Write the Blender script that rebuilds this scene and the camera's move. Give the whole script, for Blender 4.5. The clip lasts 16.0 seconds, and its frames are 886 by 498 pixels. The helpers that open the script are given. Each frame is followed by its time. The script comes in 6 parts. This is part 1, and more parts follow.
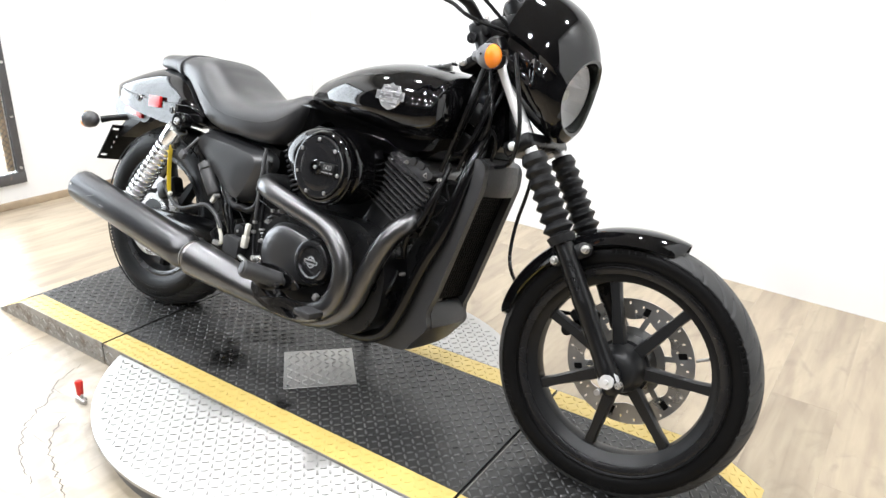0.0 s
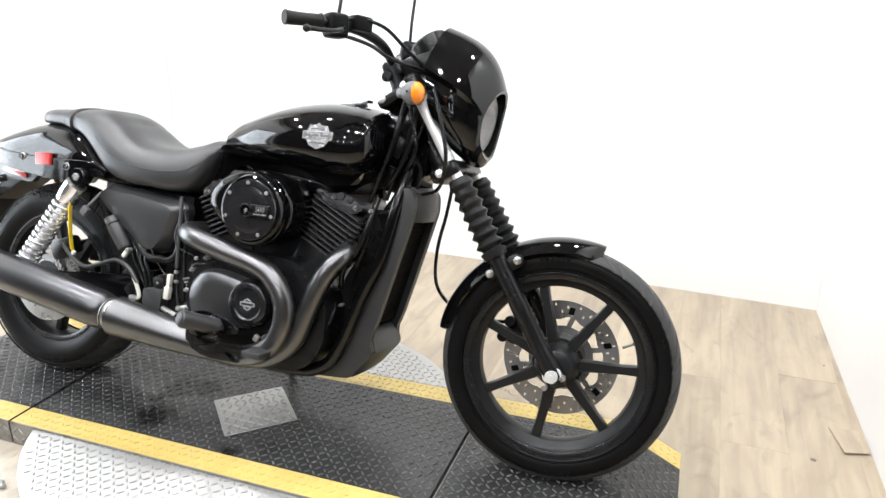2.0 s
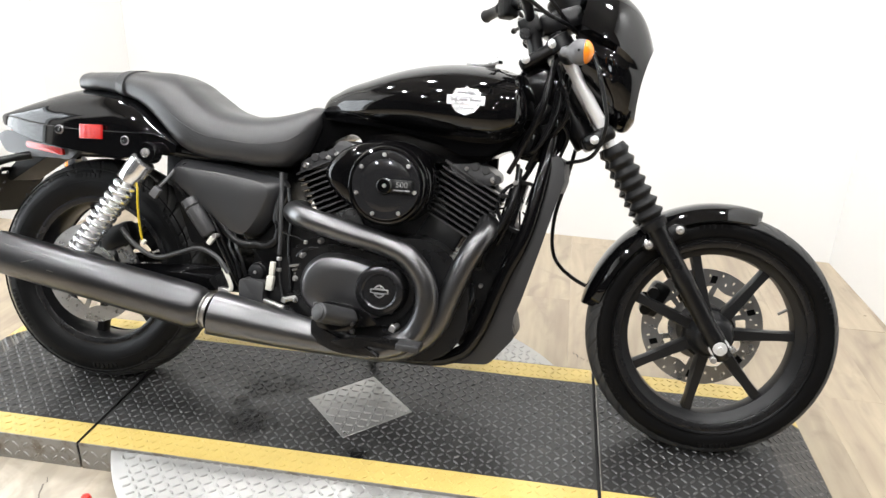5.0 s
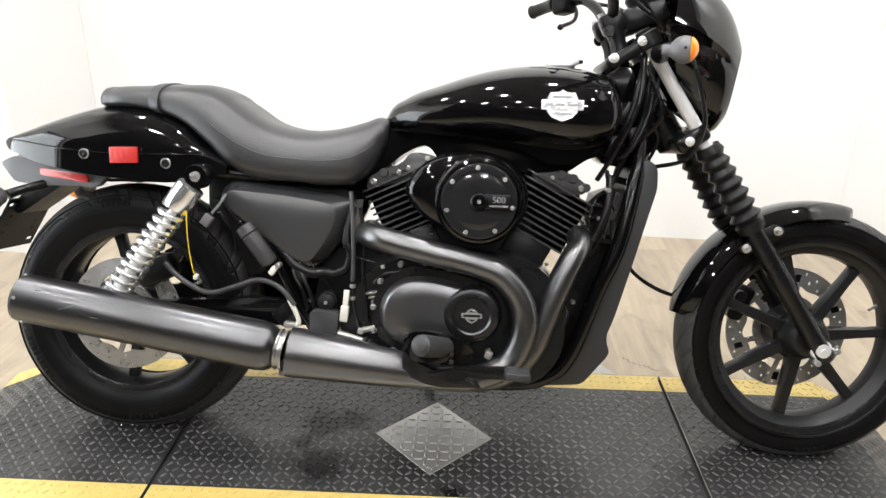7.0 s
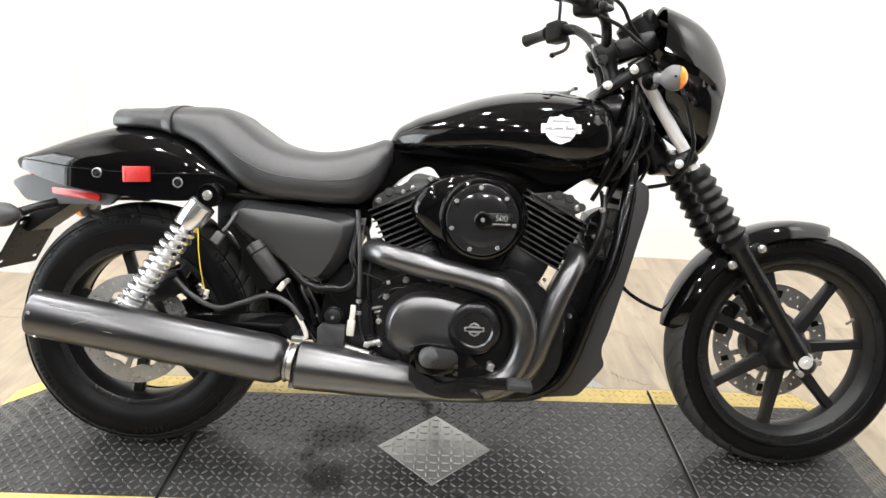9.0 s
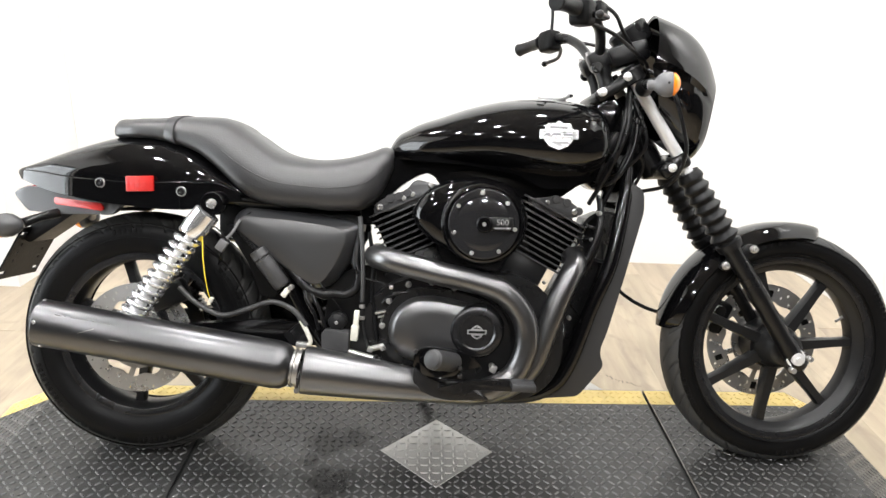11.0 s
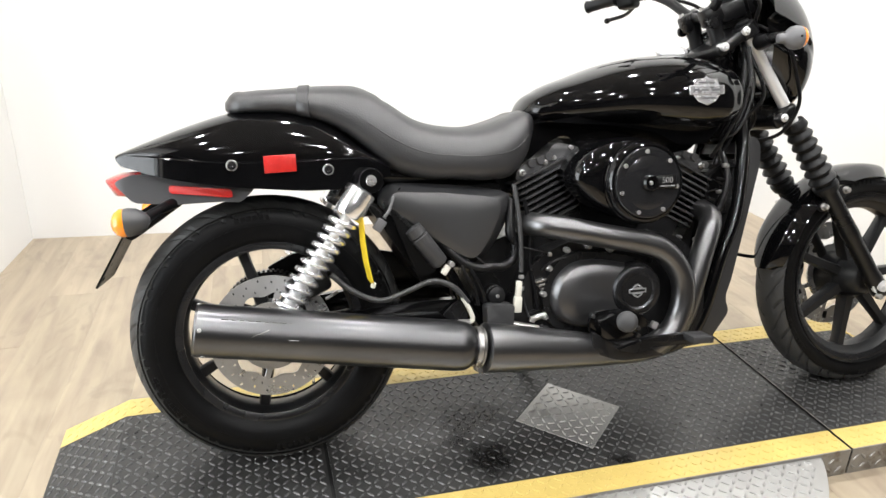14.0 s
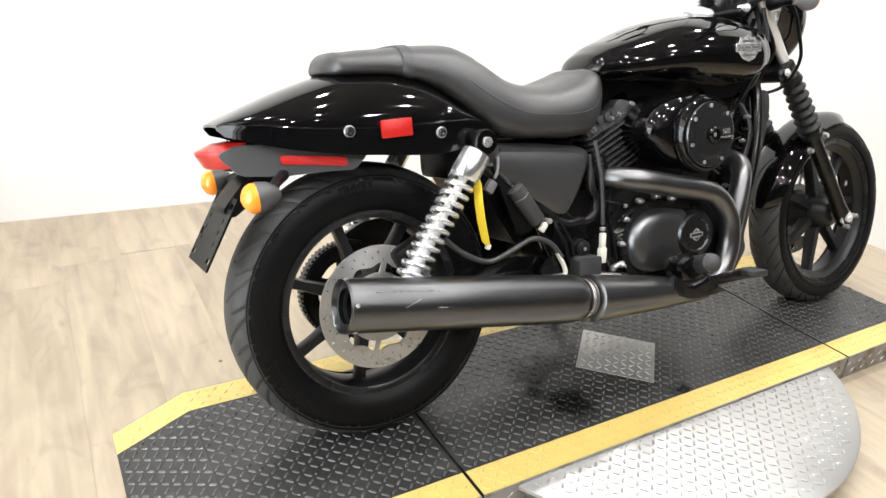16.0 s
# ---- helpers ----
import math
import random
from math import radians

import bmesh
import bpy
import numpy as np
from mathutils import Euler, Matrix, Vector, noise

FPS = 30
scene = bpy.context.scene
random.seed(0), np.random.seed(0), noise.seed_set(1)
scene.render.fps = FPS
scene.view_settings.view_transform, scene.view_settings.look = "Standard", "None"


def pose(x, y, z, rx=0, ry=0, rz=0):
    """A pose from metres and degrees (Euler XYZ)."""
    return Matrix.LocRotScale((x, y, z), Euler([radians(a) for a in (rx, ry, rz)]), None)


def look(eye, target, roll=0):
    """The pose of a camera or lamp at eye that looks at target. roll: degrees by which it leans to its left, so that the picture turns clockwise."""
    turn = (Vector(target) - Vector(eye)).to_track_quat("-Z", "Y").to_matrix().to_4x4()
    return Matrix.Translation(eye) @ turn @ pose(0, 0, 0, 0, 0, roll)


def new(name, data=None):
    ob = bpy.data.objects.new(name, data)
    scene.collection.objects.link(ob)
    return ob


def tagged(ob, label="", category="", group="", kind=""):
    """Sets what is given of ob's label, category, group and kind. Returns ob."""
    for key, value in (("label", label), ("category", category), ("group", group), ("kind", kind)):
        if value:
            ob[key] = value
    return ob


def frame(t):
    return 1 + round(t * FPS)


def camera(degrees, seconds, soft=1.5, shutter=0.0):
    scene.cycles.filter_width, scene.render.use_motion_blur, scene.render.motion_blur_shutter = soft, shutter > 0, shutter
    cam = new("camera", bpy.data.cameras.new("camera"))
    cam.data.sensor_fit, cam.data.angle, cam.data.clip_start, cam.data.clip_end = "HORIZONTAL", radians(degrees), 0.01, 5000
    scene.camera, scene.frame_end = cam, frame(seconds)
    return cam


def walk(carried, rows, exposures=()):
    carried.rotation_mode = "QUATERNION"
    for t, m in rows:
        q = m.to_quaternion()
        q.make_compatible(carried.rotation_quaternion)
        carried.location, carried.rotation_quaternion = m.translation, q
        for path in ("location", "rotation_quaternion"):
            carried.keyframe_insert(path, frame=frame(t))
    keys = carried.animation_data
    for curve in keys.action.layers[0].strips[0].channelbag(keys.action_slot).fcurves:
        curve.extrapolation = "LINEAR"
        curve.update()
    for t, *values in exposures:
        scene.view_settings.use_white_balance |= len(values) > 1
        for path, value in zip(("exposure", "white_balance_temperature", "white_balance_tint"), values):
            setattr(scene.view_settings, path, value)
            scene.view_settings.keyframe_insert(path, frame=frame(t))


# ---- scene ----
cam = camera(63.6, 16.0)
PATH = [
    (0, (1.949, -1.353, 1.073), (0.921, 0.192, 0.33), 2.1),
    (0.5, (1.991, -1.394, 1.074), (0.889, 0.118, 0.367), 0.3),
    (1, (1.973, -1.422, 1.083), (0.976, 0.169, 0.394), 1.7),
    (1.5, (1.876, -1.497, 1.089), (1.124, 0.221, 0.393), 0.8),
    (2, (1.804, -1.544, 1.097), (1.148, 0.226, 0.436), 0.4),
    (2.5, (1.745, -1.551, 1.076), (1.076, 0.202, 0.383), 0.3),
    (3, (1.648, -1.511, 1.063), (1.0, 0.238, 0.342), -0.5),
    (5.5, (1.036, -1.585, 1.064), (0.784, 0.247, 0.304), 1.4),
    (6, (0.915, -1.505, 1.056), (0.665, 0.309, 0.252), -0.0),
    (6.5, (0.823, -1.457, 1.053), (0.568, 0.35, 0.234), 1.2),
    (7, (0.793, -1.485, 1.062), (0.695, 0.36, 0.297), 0.9),
    (7.5, (0.746, -1.541, 1.068), (0.702, 0.317, 0.329), 1.3),
    (8, (0.731, -1.56, 1.066), (0.674, 0.295, 0.321), 1.3),
    (8.5, (0.74, -1.547, 1.066), (0.684, 0.31, 0.323), 1.1),
    (9, (0.735, -1.552, 1.072), (0.705, 0.32, 0.368), 1.7),
    (11.5, (0.66, -1.586, 1.063), (0.689, 0.297, 0.39), 1.5),
    (12, (0.59, -1.559, 1.045), (0.635, 0.314, 0.345), 1.5),
    (12.5, (0.437, -1.443, 1.039), (0.498, 0.411, 0.293), -0.9),
    (13, (0.306, -1.388, 1.042), (0.368, 0.446, 0.247), 0.4),
    (13.5, (0.169, -1.402, 1.043), (0.477, 0.415, 0.267), 1.7),
    (14, (0.011, -1.447, 1.042), (0.483, 0.343, 0.285), 1.7),
    (14.5, (-0.088, -1.427, 1.015), (0.449, 0.337, 0.241), 2.5),
    (15, (-0.234, -1.341, 1.0), (0.429, 0.355, 0.171), 0.4),
    (15.5, (-0.354, -1.273, 1.01), (0.354, 0.392, 0.157), 3.0),
    (16, (-0.533, -1.243, 1.018), (0.39, 0.323, 0.185), 4.0),
]
EXPOSURE = ((0, 0.08, 6250, 10), (3, 0.08, 6250, 10), (5.5, -0.08, 6450, 10), (6.5, -0.12, 6450, 10), (7.5, -0.05, 6500, 10), (9, 0.06, 6500, 10), (11.5, 0.15, 6500, 10), (12.2, 0.15, 6500, 10), (13, 0, 6500, 10), (14, -0.07, 6500, 10), (15, -0.07, 6500, 10), (16, 0, 6500, 10))
walk(cam, [(t, look(eye, target, roll)) for t, eye, target, roll in PATH], EXPOSURE)

# ---- light and room tone ----
world = bpy.data.worlds.new("showroom_world")
world.use_nodes = True
world.node_tree.nodes["Background"].inputs[0].default_value = (0.9, 0.95, 1.0, 1)
world.node_tree.nodes["Background"].inputs[1].default_value = 0.25
scene.world = world

LAMP_POWER = 16.4
CEILING_Z = 2.75
FLOOR_Z = -0.07


def ceiling_lamp_light(x, y):
    data = bpy.data.lights.new("lamp_light", "AREA")
    data.shape, data.size, data.energy = "DISK", 0.11, LAMP_POWER
    data.color = (1.0, 0.993, 0.985)
    ob = new("lamp_light", data)
    ob.matrix_world = pose(x, y, CEILING_Z - 0.075)
    return ob


# ---- materials ----
def material(name, color, rough=0.5, metal=0.0, vary=0.12, scale=9.0, bump=0.05, grain=160.0,
             coat=0.0, rough_vary=0.12, spec=0.5, worn=None, worn_scale=14.0, worn_at=0.62):
    m = bpy.data.materials.new(name)
    m.use_nodes = True
    nt = m.node_tree
    n, lk = nt.nodes, nt.links
    bsdf = n["Principled BSDF"]
    co = n.new("ShaderNodeTexCoord")
    big = n.new("ShaderNodeTexNoise")
    big.inputs["Scale"].default_value = scale
    big.inputs["Detail"].default_value = 6
    fine = n.new("ShaderNodeTexNoise")
    fine.inputs["Scale"].default_value = grain
    fine.inputs["Detail"].default_value = 3
    lk.new(co.outputs["Object"], big.inputs["Vector"])
    lk.new(co.outputs["Object"], fine.inputs["Vector"])
    mix = n.new("ShaderNodeMix")
    mix.data_type = "RGBA"
    c = Vector(color)
    mix.inputs["A"].default_value = (*(c * (1 - vary)), 1)
    mix.inputs["B"].default_value = (*[min(1, v * (1 + vary)) for v in c], 1)
    lk.new(big.outputs["Fac"], mix.inputs["Factor"])
    out = mix.outputs["Result"]
    if worn:
        wn = n.new("ShaderNodeTexNoise")
        wn.inputs["Scale"].default_value = worn_scale
        wn.inputs["Detail"].default_value = 9
        wn.inputs["Roughness"].default_value = 0.7
        lk.new(co.outputs["Object"], wn.inputs["Vector"])
        ramp = n.new("ShaderNodeMapRange")
        ramp.inputs["From Min"].default_value = worn_at
        ramp.inputs["From Max"].default_value = worn_at + 0.14
        lk.new(wn.outputs["Fac"], ramp.inputs["Value"])
        mix2 = n.new("ShaderNodeMix")
        mix2.data_type = "RGBA"
        mix2.inputs["B"].default_value = (*worn, 1)
        lk.new(out, mix2.inputs["A"])
        lk.new(ramp.outputs["Result"], mix2.inputs["Factor"])
        out = mix2.outputs["Result"]
    lk.new(out, bsdf.inputs["Base Color"])
    rr = n.new("ShaderNodeMapRange")
    rr.inputs["To Min"].default_value = max(0.02, rough - rough_vary)
    rr.inputs["To Max"].default_value = min(1.0, rough + rough_vary)
    lk.new(big.outputs["Fac"], rr.inputs["Value"])
    lk.new(rr.outputs["Result"], bsdf.inputs["Roughness"])
    bsdf.inputs["Metallic"].default_value = metal
    bsdf.inputs["Coat Weight"].default_value = coat
    bsdf.inputs["Coat Roughness"].default_value = 0.04
    bsdf.inputs["Specular IOR Level"].default_value = spec
    if bump:
        bn = n.new("ShaderNodeBump")
        bn.inputs["Strength"].default_value = bump
        bn.inputs["Distance"].default_value = 0.002
        lk.new(fine.outputs["Fac"], bn.inputs["Height"])
        lk.new(bn.outputs["Normal"], bsdf.inputs["Normal"])
    return m


def stained(m, spots, color, rough):
    """Adds dark oily spots, given as (x, y, radius), to a material."""
    nt = m.node_tree
    n, lk = nt.nodes, nt.links
    bsdf = n["Principled BSDF"]
    co = n.new("ShaderNodeTexCoord")
    wob = n.new("ShaderNodeTexNoise")
    wob.inputs["Scale"].default_value, wob.inputs["Detail"].default_value = 28, 5
    lk.new(co.outputs["Object"], wob.inputs["Vector"])
    total = None
    for x, y, rad in spots:
        d = n.new("ShaderNodeVectorMath")
        d.operation = "DISTANCE"
        d.inputs[1].default_value = (x, y, 0)
        lk.new(co.outputs["Object"], d.inputs[0])
        sub = n.new("ShaderNodeMath")
        sub.operation = "MULTIPLY_ADD"
        sub.inputs[1].default_value = 0.09
        lk.new(wob.outputs["Fac"], sub.inputs[0])
        lk.new(d.outputs["Value"], sub.inputs[2])
        mr = n.new("ShaderNodeMapRange")
        mr.inputs["From Min"].default_value, mr.inputs["From Max"].default_value = rad + 0.075, rad + 0.035
        lk.new(sub.outputs[0], mr.inputs["Value"])
        if total is None:
            total = mr.outputs["Result"]
        else:
            mx = n.new("ShaderNodeMath")
            mx.operation = "MAXIMUM"
            lk.new(total, mx.inputs[0])
            lk.new(mr.outputs["Result"], mx.inputs[1])
            total = mx.outputs[0]
    for sock, val in (("Base Color", (*color, 1)), ("Roughness", rough)):
        old = bsdf.inputs[sock].links[0].from_socket
        mix = n.new("ShaderNodeMix")
        mix.data_type = "RGBA" if sock == "Base Color" else "FLOAT"
        ins = [s for s in mix.inputs if s.enabled]
        lk.new(total, ins[0])
        lk.new(old, ins[1])
        ins[2].default_value = val
        lk.new([s for s in mix.outputs if s.enabled][0], bsdf.inputs[sock])


def emitter(name, color, strength):
    m = bpy.data.materials.new(name)
    m.use_nodes = True
    b = m.node_tree.nodes["Principled BSDF"]
    b.inputs["Emission Color"].default_value = (*color, 1)
    b.inputs["Emission Strength"].default_value = strength
    return m


GLOSS = material("gloss_black_paint", (0.0025, 0.0025, 0.0028), 0.05, 0, 0.1, 5, 0.0, rough_vary=0.025)
FRAME = material("black_frame_enamel", (0.0022, 0.0022, 0.0025), 0.14, 0, 0.2, 14, 0.02, coat=0.15, rough_vary=0.05, spec=0.4)
SATIN = material("satin_black_powder_coat", (0.005, 0.005, 0.0055), 0.3, 0, 0.2, 11, 0.1, 420, spec=0.36)
MATTE = material("textured_black_plastic", (0.0028, 0.0028, 0.003), 0.42, 0, 0.18, 9, 0.2, 700, spec=0.14)
FITTING = material("dark_grey_fitting_rubber", (0.042, 0.042, 0.043), 0.38, 0, 0.25, 26, 0.25, 420, spec=0.5)
CLAMPSTEEL = material("heat_dulled_clamp_steel", (0.33, 0.32, 0.31), 0.3, 0.85, 0.25, 40, 0.1, 300)
SHROUD = material("charcoal_moulded_plastic", (0.024, 0.024, 0.025), 0.42, 0, 0.12, 8, 0.25, 800, spec=0.45)
COVER = material("side_cover_charcoal_plastic", (0.03, 0.0305, 0.032), 0.31, 0.0, 0.1, 7, 0.1, 900, spec=0.85)
LID = material("polished_black_lid", (0.014, 0.014, 0.015), 0.11, 0.0, 0.1, 9, 0.0, spec=0.8)
# Paler than the sidewall rubber: light falling on the tread is put into its colour.
TREAD = material("lit_tread_rubber", (0.046, 0.046, 0.0455), 0.5, 0, 0.25, 18, 0.25, 300, spec=0.25)
ENGINE = material("wrinkle_black_engine_paint", (0.0075, 0.0075, 0.008), 0.3, 0, 0.3, 18, 0.2, 500, spec=0.4, worn=(0.014, 0.0137, 0.0133), worn_at=0.66)
HEADPAINT = material("charcoal_cylinder_head_paint", (0.045, 0.045, 0.047), 0.36, 0, 0.2, 18, 0.2, 500, spec=0.6)
CASE = material("satin_black_engine_cover", (0.17, 0.17, 0.174), 0.3, 0.92, 0.12, 12, 0.08, 500, rough_vary=0.06)
FINS = material("satin_black_cooling_fins", (0.07, 0.07, 0.072), 0.28, 0.3, 0.3, 22, 0.1, 400, spec=0.9)
# Near-black base colour carries the shade between the cooling fins.
CORE = material("shade_black_core", (0.0025, 0.0025, 0.0027), 0.6, 0, 0.3, 22, 0.1, 400, spec=0.15)
EXHAUST = material("black_ceramic_exhaust", (0.115, 0.115, 0.119), 0.29, 0.95, 0.14, 6, 0.0, rough_vary=0.03)
LEATHER = material("black_vinyl_seat", (0.023, 0.0229, 0.024), 0.36, 0, 0.14, 9, 0.3, 380, rough_vary=0.07, spec=0.72, worn=(0.038, 0.0373, 0.037), worn_scale=5, worn_at=0.54)
STRAP = material("seat_strap_vinyl", (0.03, 0.03, 0.0315), 0.42, 0, 0.2, 20, 0.3, 500)
RUBBER = material("tyre_rubber", (0.0036, 0.0036, 0.0039), 0.42, 0, 0.3, 13, 0.2, 300, spec=0.14, worn=(0.0065, 0.0064, 0.0062), worn_scale=20, worn_at=0.6)
BOOT = material("gaiter_rubber", (0.008, 0.008, 0.0086), 0.42, 0, 0.25, 25, 0.2, 300, spec=0.26)
HOSE = material("hose_rubber", (0.0045, 0.0045, 0.005), 0.3, 0, 0.2, 30, 0.1, 300, spec=0.3)
WHEEL = material("satin_black_wheel_paint", (0.0105, 0.0107, 0.0115), 0.36, 0.0, 0.2, 16, 0.08, 500, spec=0.36)
SCRATCH = material("bare_scratch_metal", (0.35, 0.34, 0.33), 0.4, 0.6, 0.2, 60, 0.0)
LIP = material("machined_dark_rim_lip", (0.014, 0.014, 0.015), 0.26, 0.2, 0.2, 16, 0.05, 400)
SPRINGSTEEL = material("chromed_spring", (0.86, 0.86, 0.87), 0.2, 0.85, 0.06, 40, 0.0)
CHROME = material("polished_chrome", (0.86, 0.86, 0.87), 0.16, 0.9, 0.04, 12, 0.0, rough_vary=0.05)
STEEL = material("zinc_bolt_steel", (0.5, 0.49, 0.48), 0.3, 0.75, 0.2, 40, 0.05, 300)
FORKTUBE = material("fork_tube_steel", (0.9, 0.9, 0.9), 0.24, 0.35, 0.05, 20, 0.0)
DISC = material("brake_disc_steel", (0.5, 0.495, 0.485), 0.3, 0.8, 0.12, 30, 0.08, 600, worn=(0.38, 0.37, 0.355), worn_scale=40, worn_at=0.6)
CALIPER = material("brake_caliper_black", (0.005, 0.005, 0.005), 0.36, 0.1, 0.3, 40, 0.15, 400, spec=0.3)
AMBER = material("amber_lens", (1.0, 0.27, 0.015), 0.16, 0, 0.12, 60, 0.15, 500, coat=0.5)
RED = material("red_lens", (0.45, 0.012, 0.01), 0.16, 0, 0.25, 60, 0.5, 600, coat=0.5)
GREYPLASTIC = material("grey_black_plastic", (0.13, 0.13, 0.135), 0.42, 0, 0.12, 15, 0.12, 600, spec=0.5)
CAPMETAL = material("brushed_cap_metal", (0.8, 0.8, 0.8), 0.3, 0.45, 0.06, 30, 0.0)
BADGE = material("grey_badge_metal", (0.52, 0.52, 0.53), 0.28, 0.7, 0.08, 40, 0.0)
TAILPL = material("tail_bracket_plastic", (0.05, 0.05, 0.053), 0.36, 0, 0.12, 15, 0.12, 600, spec=0.6)
ETCH = material("worn_etched_mark", (0.12, 0.118, 0.116), 0.4, 0.9, 0.2, 60, 0.0)
BADGEMARK = material("dark_badge_enamel", (0.13, 0.13, 0.135), 0.35, 0.4, 0.1, 40, 0.0)
FLOORCRACK = material("dark_floor_crack", (0.15, 0.13, 0.11), 0.7, 0, 0.3, 40, 0.1)
PEGEND = material("worn_peg_rubber", (0.026, 0.026, 0.027), 0.46, 0, 0.2, 30, 0.2, 300)
HEADER = material("satin_black_header_pipe", (0.155, 0.155, 0.158), 0.3, 0.95, 0.12, 8, 0.0, rough_vary=0.03)
DERBY = material("black_round_cover", (0.072, 0.072, 0.075), 0.25, 0.9, 0.12, 12, 0.04, 500)
SIGNALBODY = material("rear_signal_plastic", (0.055, 0.055, 0.057), 0.4, 0, 0.12, 15, 0.12, 600)
SILVER = material("silver_badge", (0.62, 0.62, 0.63), 0.25, 0.7, 0.06, 40, 0.0)
WHITEPL = material("white_connector_plastic", (0.68, 0.66, 0.58), 0.45, 0, 0.15, 60, 0.1, 300)
YELLOWTAG = material("yellow_wire_tag", (0.8, 0.58, 0.03), 0.45, 0, 0.15, 60, 0.1, 300)
REFLECTOR = material("headlamp_reflector", (0.95, 0.95, 0.96), 0.3, 0.2, 0.03, 30, 0.0)
GRILLE = material("radiator_core", (0.0022, 0.0022, 0.0024), 0.5, 0.1, 0.4, 60, 0.4, 900, spec=0.1)
REDGRIP = material("red_rubber_grip", (0.62, 0.03, 0.02), 0.4, 0, 0.15, 30, 0.1, 300)
DECK = material("charcoal_painted_tread_steel", (0.056, 0.0555, 0.054), 0.33, 0.5, 0.3, 7, 0.12, 260, rough_vary=0.12, worn=(0.1, 0.095, 0.088), worn_scale=9, worn_at=0.58)
# Lugs paler than the plate: wear, plus lamp glints painted into the base colour.
DECKLUG = material("worn_glint_lug_steel", (0.145, 0.145, 0.146), 0.3, 0.6, 0.25, 30, 0.1, 260, worn=(0.36, 0.352, 0.34), worn_scale=30, worn_at=0.57)
for deck_look, oil in ((DECK, (0.016, 0.0155, 0.015)), (DECKLUG, (0.045, 0.044, 0.042))):
    stained(deck_look, ((0.44, 0.02, 0.045), (0.455, -0.127, 0.045), (0.41, -0.05, 0.02), (0.75, -0.2, 0.012), (0.50, 0.05, 0.03)), oil, 0.26)
SKIRT = material("scuffed_grey_tread_steel", (0.3, 0.29, 0.27), 0.45, 0.5, 0.25, 14, 0.15, 220, worn=(0.16, 0.13, 0.1), worn_scale=18, worn_at=0.5)
YELLOW = material("yellow_floor_paint", (0.62, 0.465, 0.145), 0.33, 0, 0.12, 8, 0.15, 200, spec=0.7, worn=(0.36, 0.285, 0.125), worn_scale=24, worn_at=0.63)
ALU = material("bare_aluminium_tread", (0.5, 0.495, 0.48), 0.43, 0.85, 0.12, 6, 0.1, 220, worn=(0.45, 0.44, 0.42), worn_scale=16, worn_at=0.62)
SEAM = material("black_seam_gap", (0.012, 0.012, 0.012), 0.7, 0, 0.2, 30, 0.1, 200)
WALL = material("white_wall_paint", (0.8, 0.8, 0.79), 0.55, 0, 0.02, 2, 0.08, 220, rough_vary=0.05)
DARKWALL = material("dark_grey_wall_paint", (0.05, 0.05, 0.051), 0.6, 0, 0.1, 3, 0.08, 150)
CEIL = material("greige_ceiling_paint", (0.22, 0.205, 0.19), 0.7, 0, 0.06, 3, 0.1, 150)
GUNMETAL = material("gunmetal_window_steel", (0.1, 0.1, 0.105), 0.4, 0.5, 0.25, 20, 0.12, 240, worn=(0.28, 0.2, 0.14), worn_scale=26, worn_at=0.6)
WOODTRIM = material("aged_wood_trim", (0.36, 0.28, 0.19), 0.6, 0, 0.3, 30, 0.3, 200)
LAMPGLOW = emitter("lamp_diffuser_glow", (1.0, 0.993, 0.985), 18.0)
PANEGLOW = emitter("daylight_behind_window", (0.9, 0.96, 1.0), 8.0)


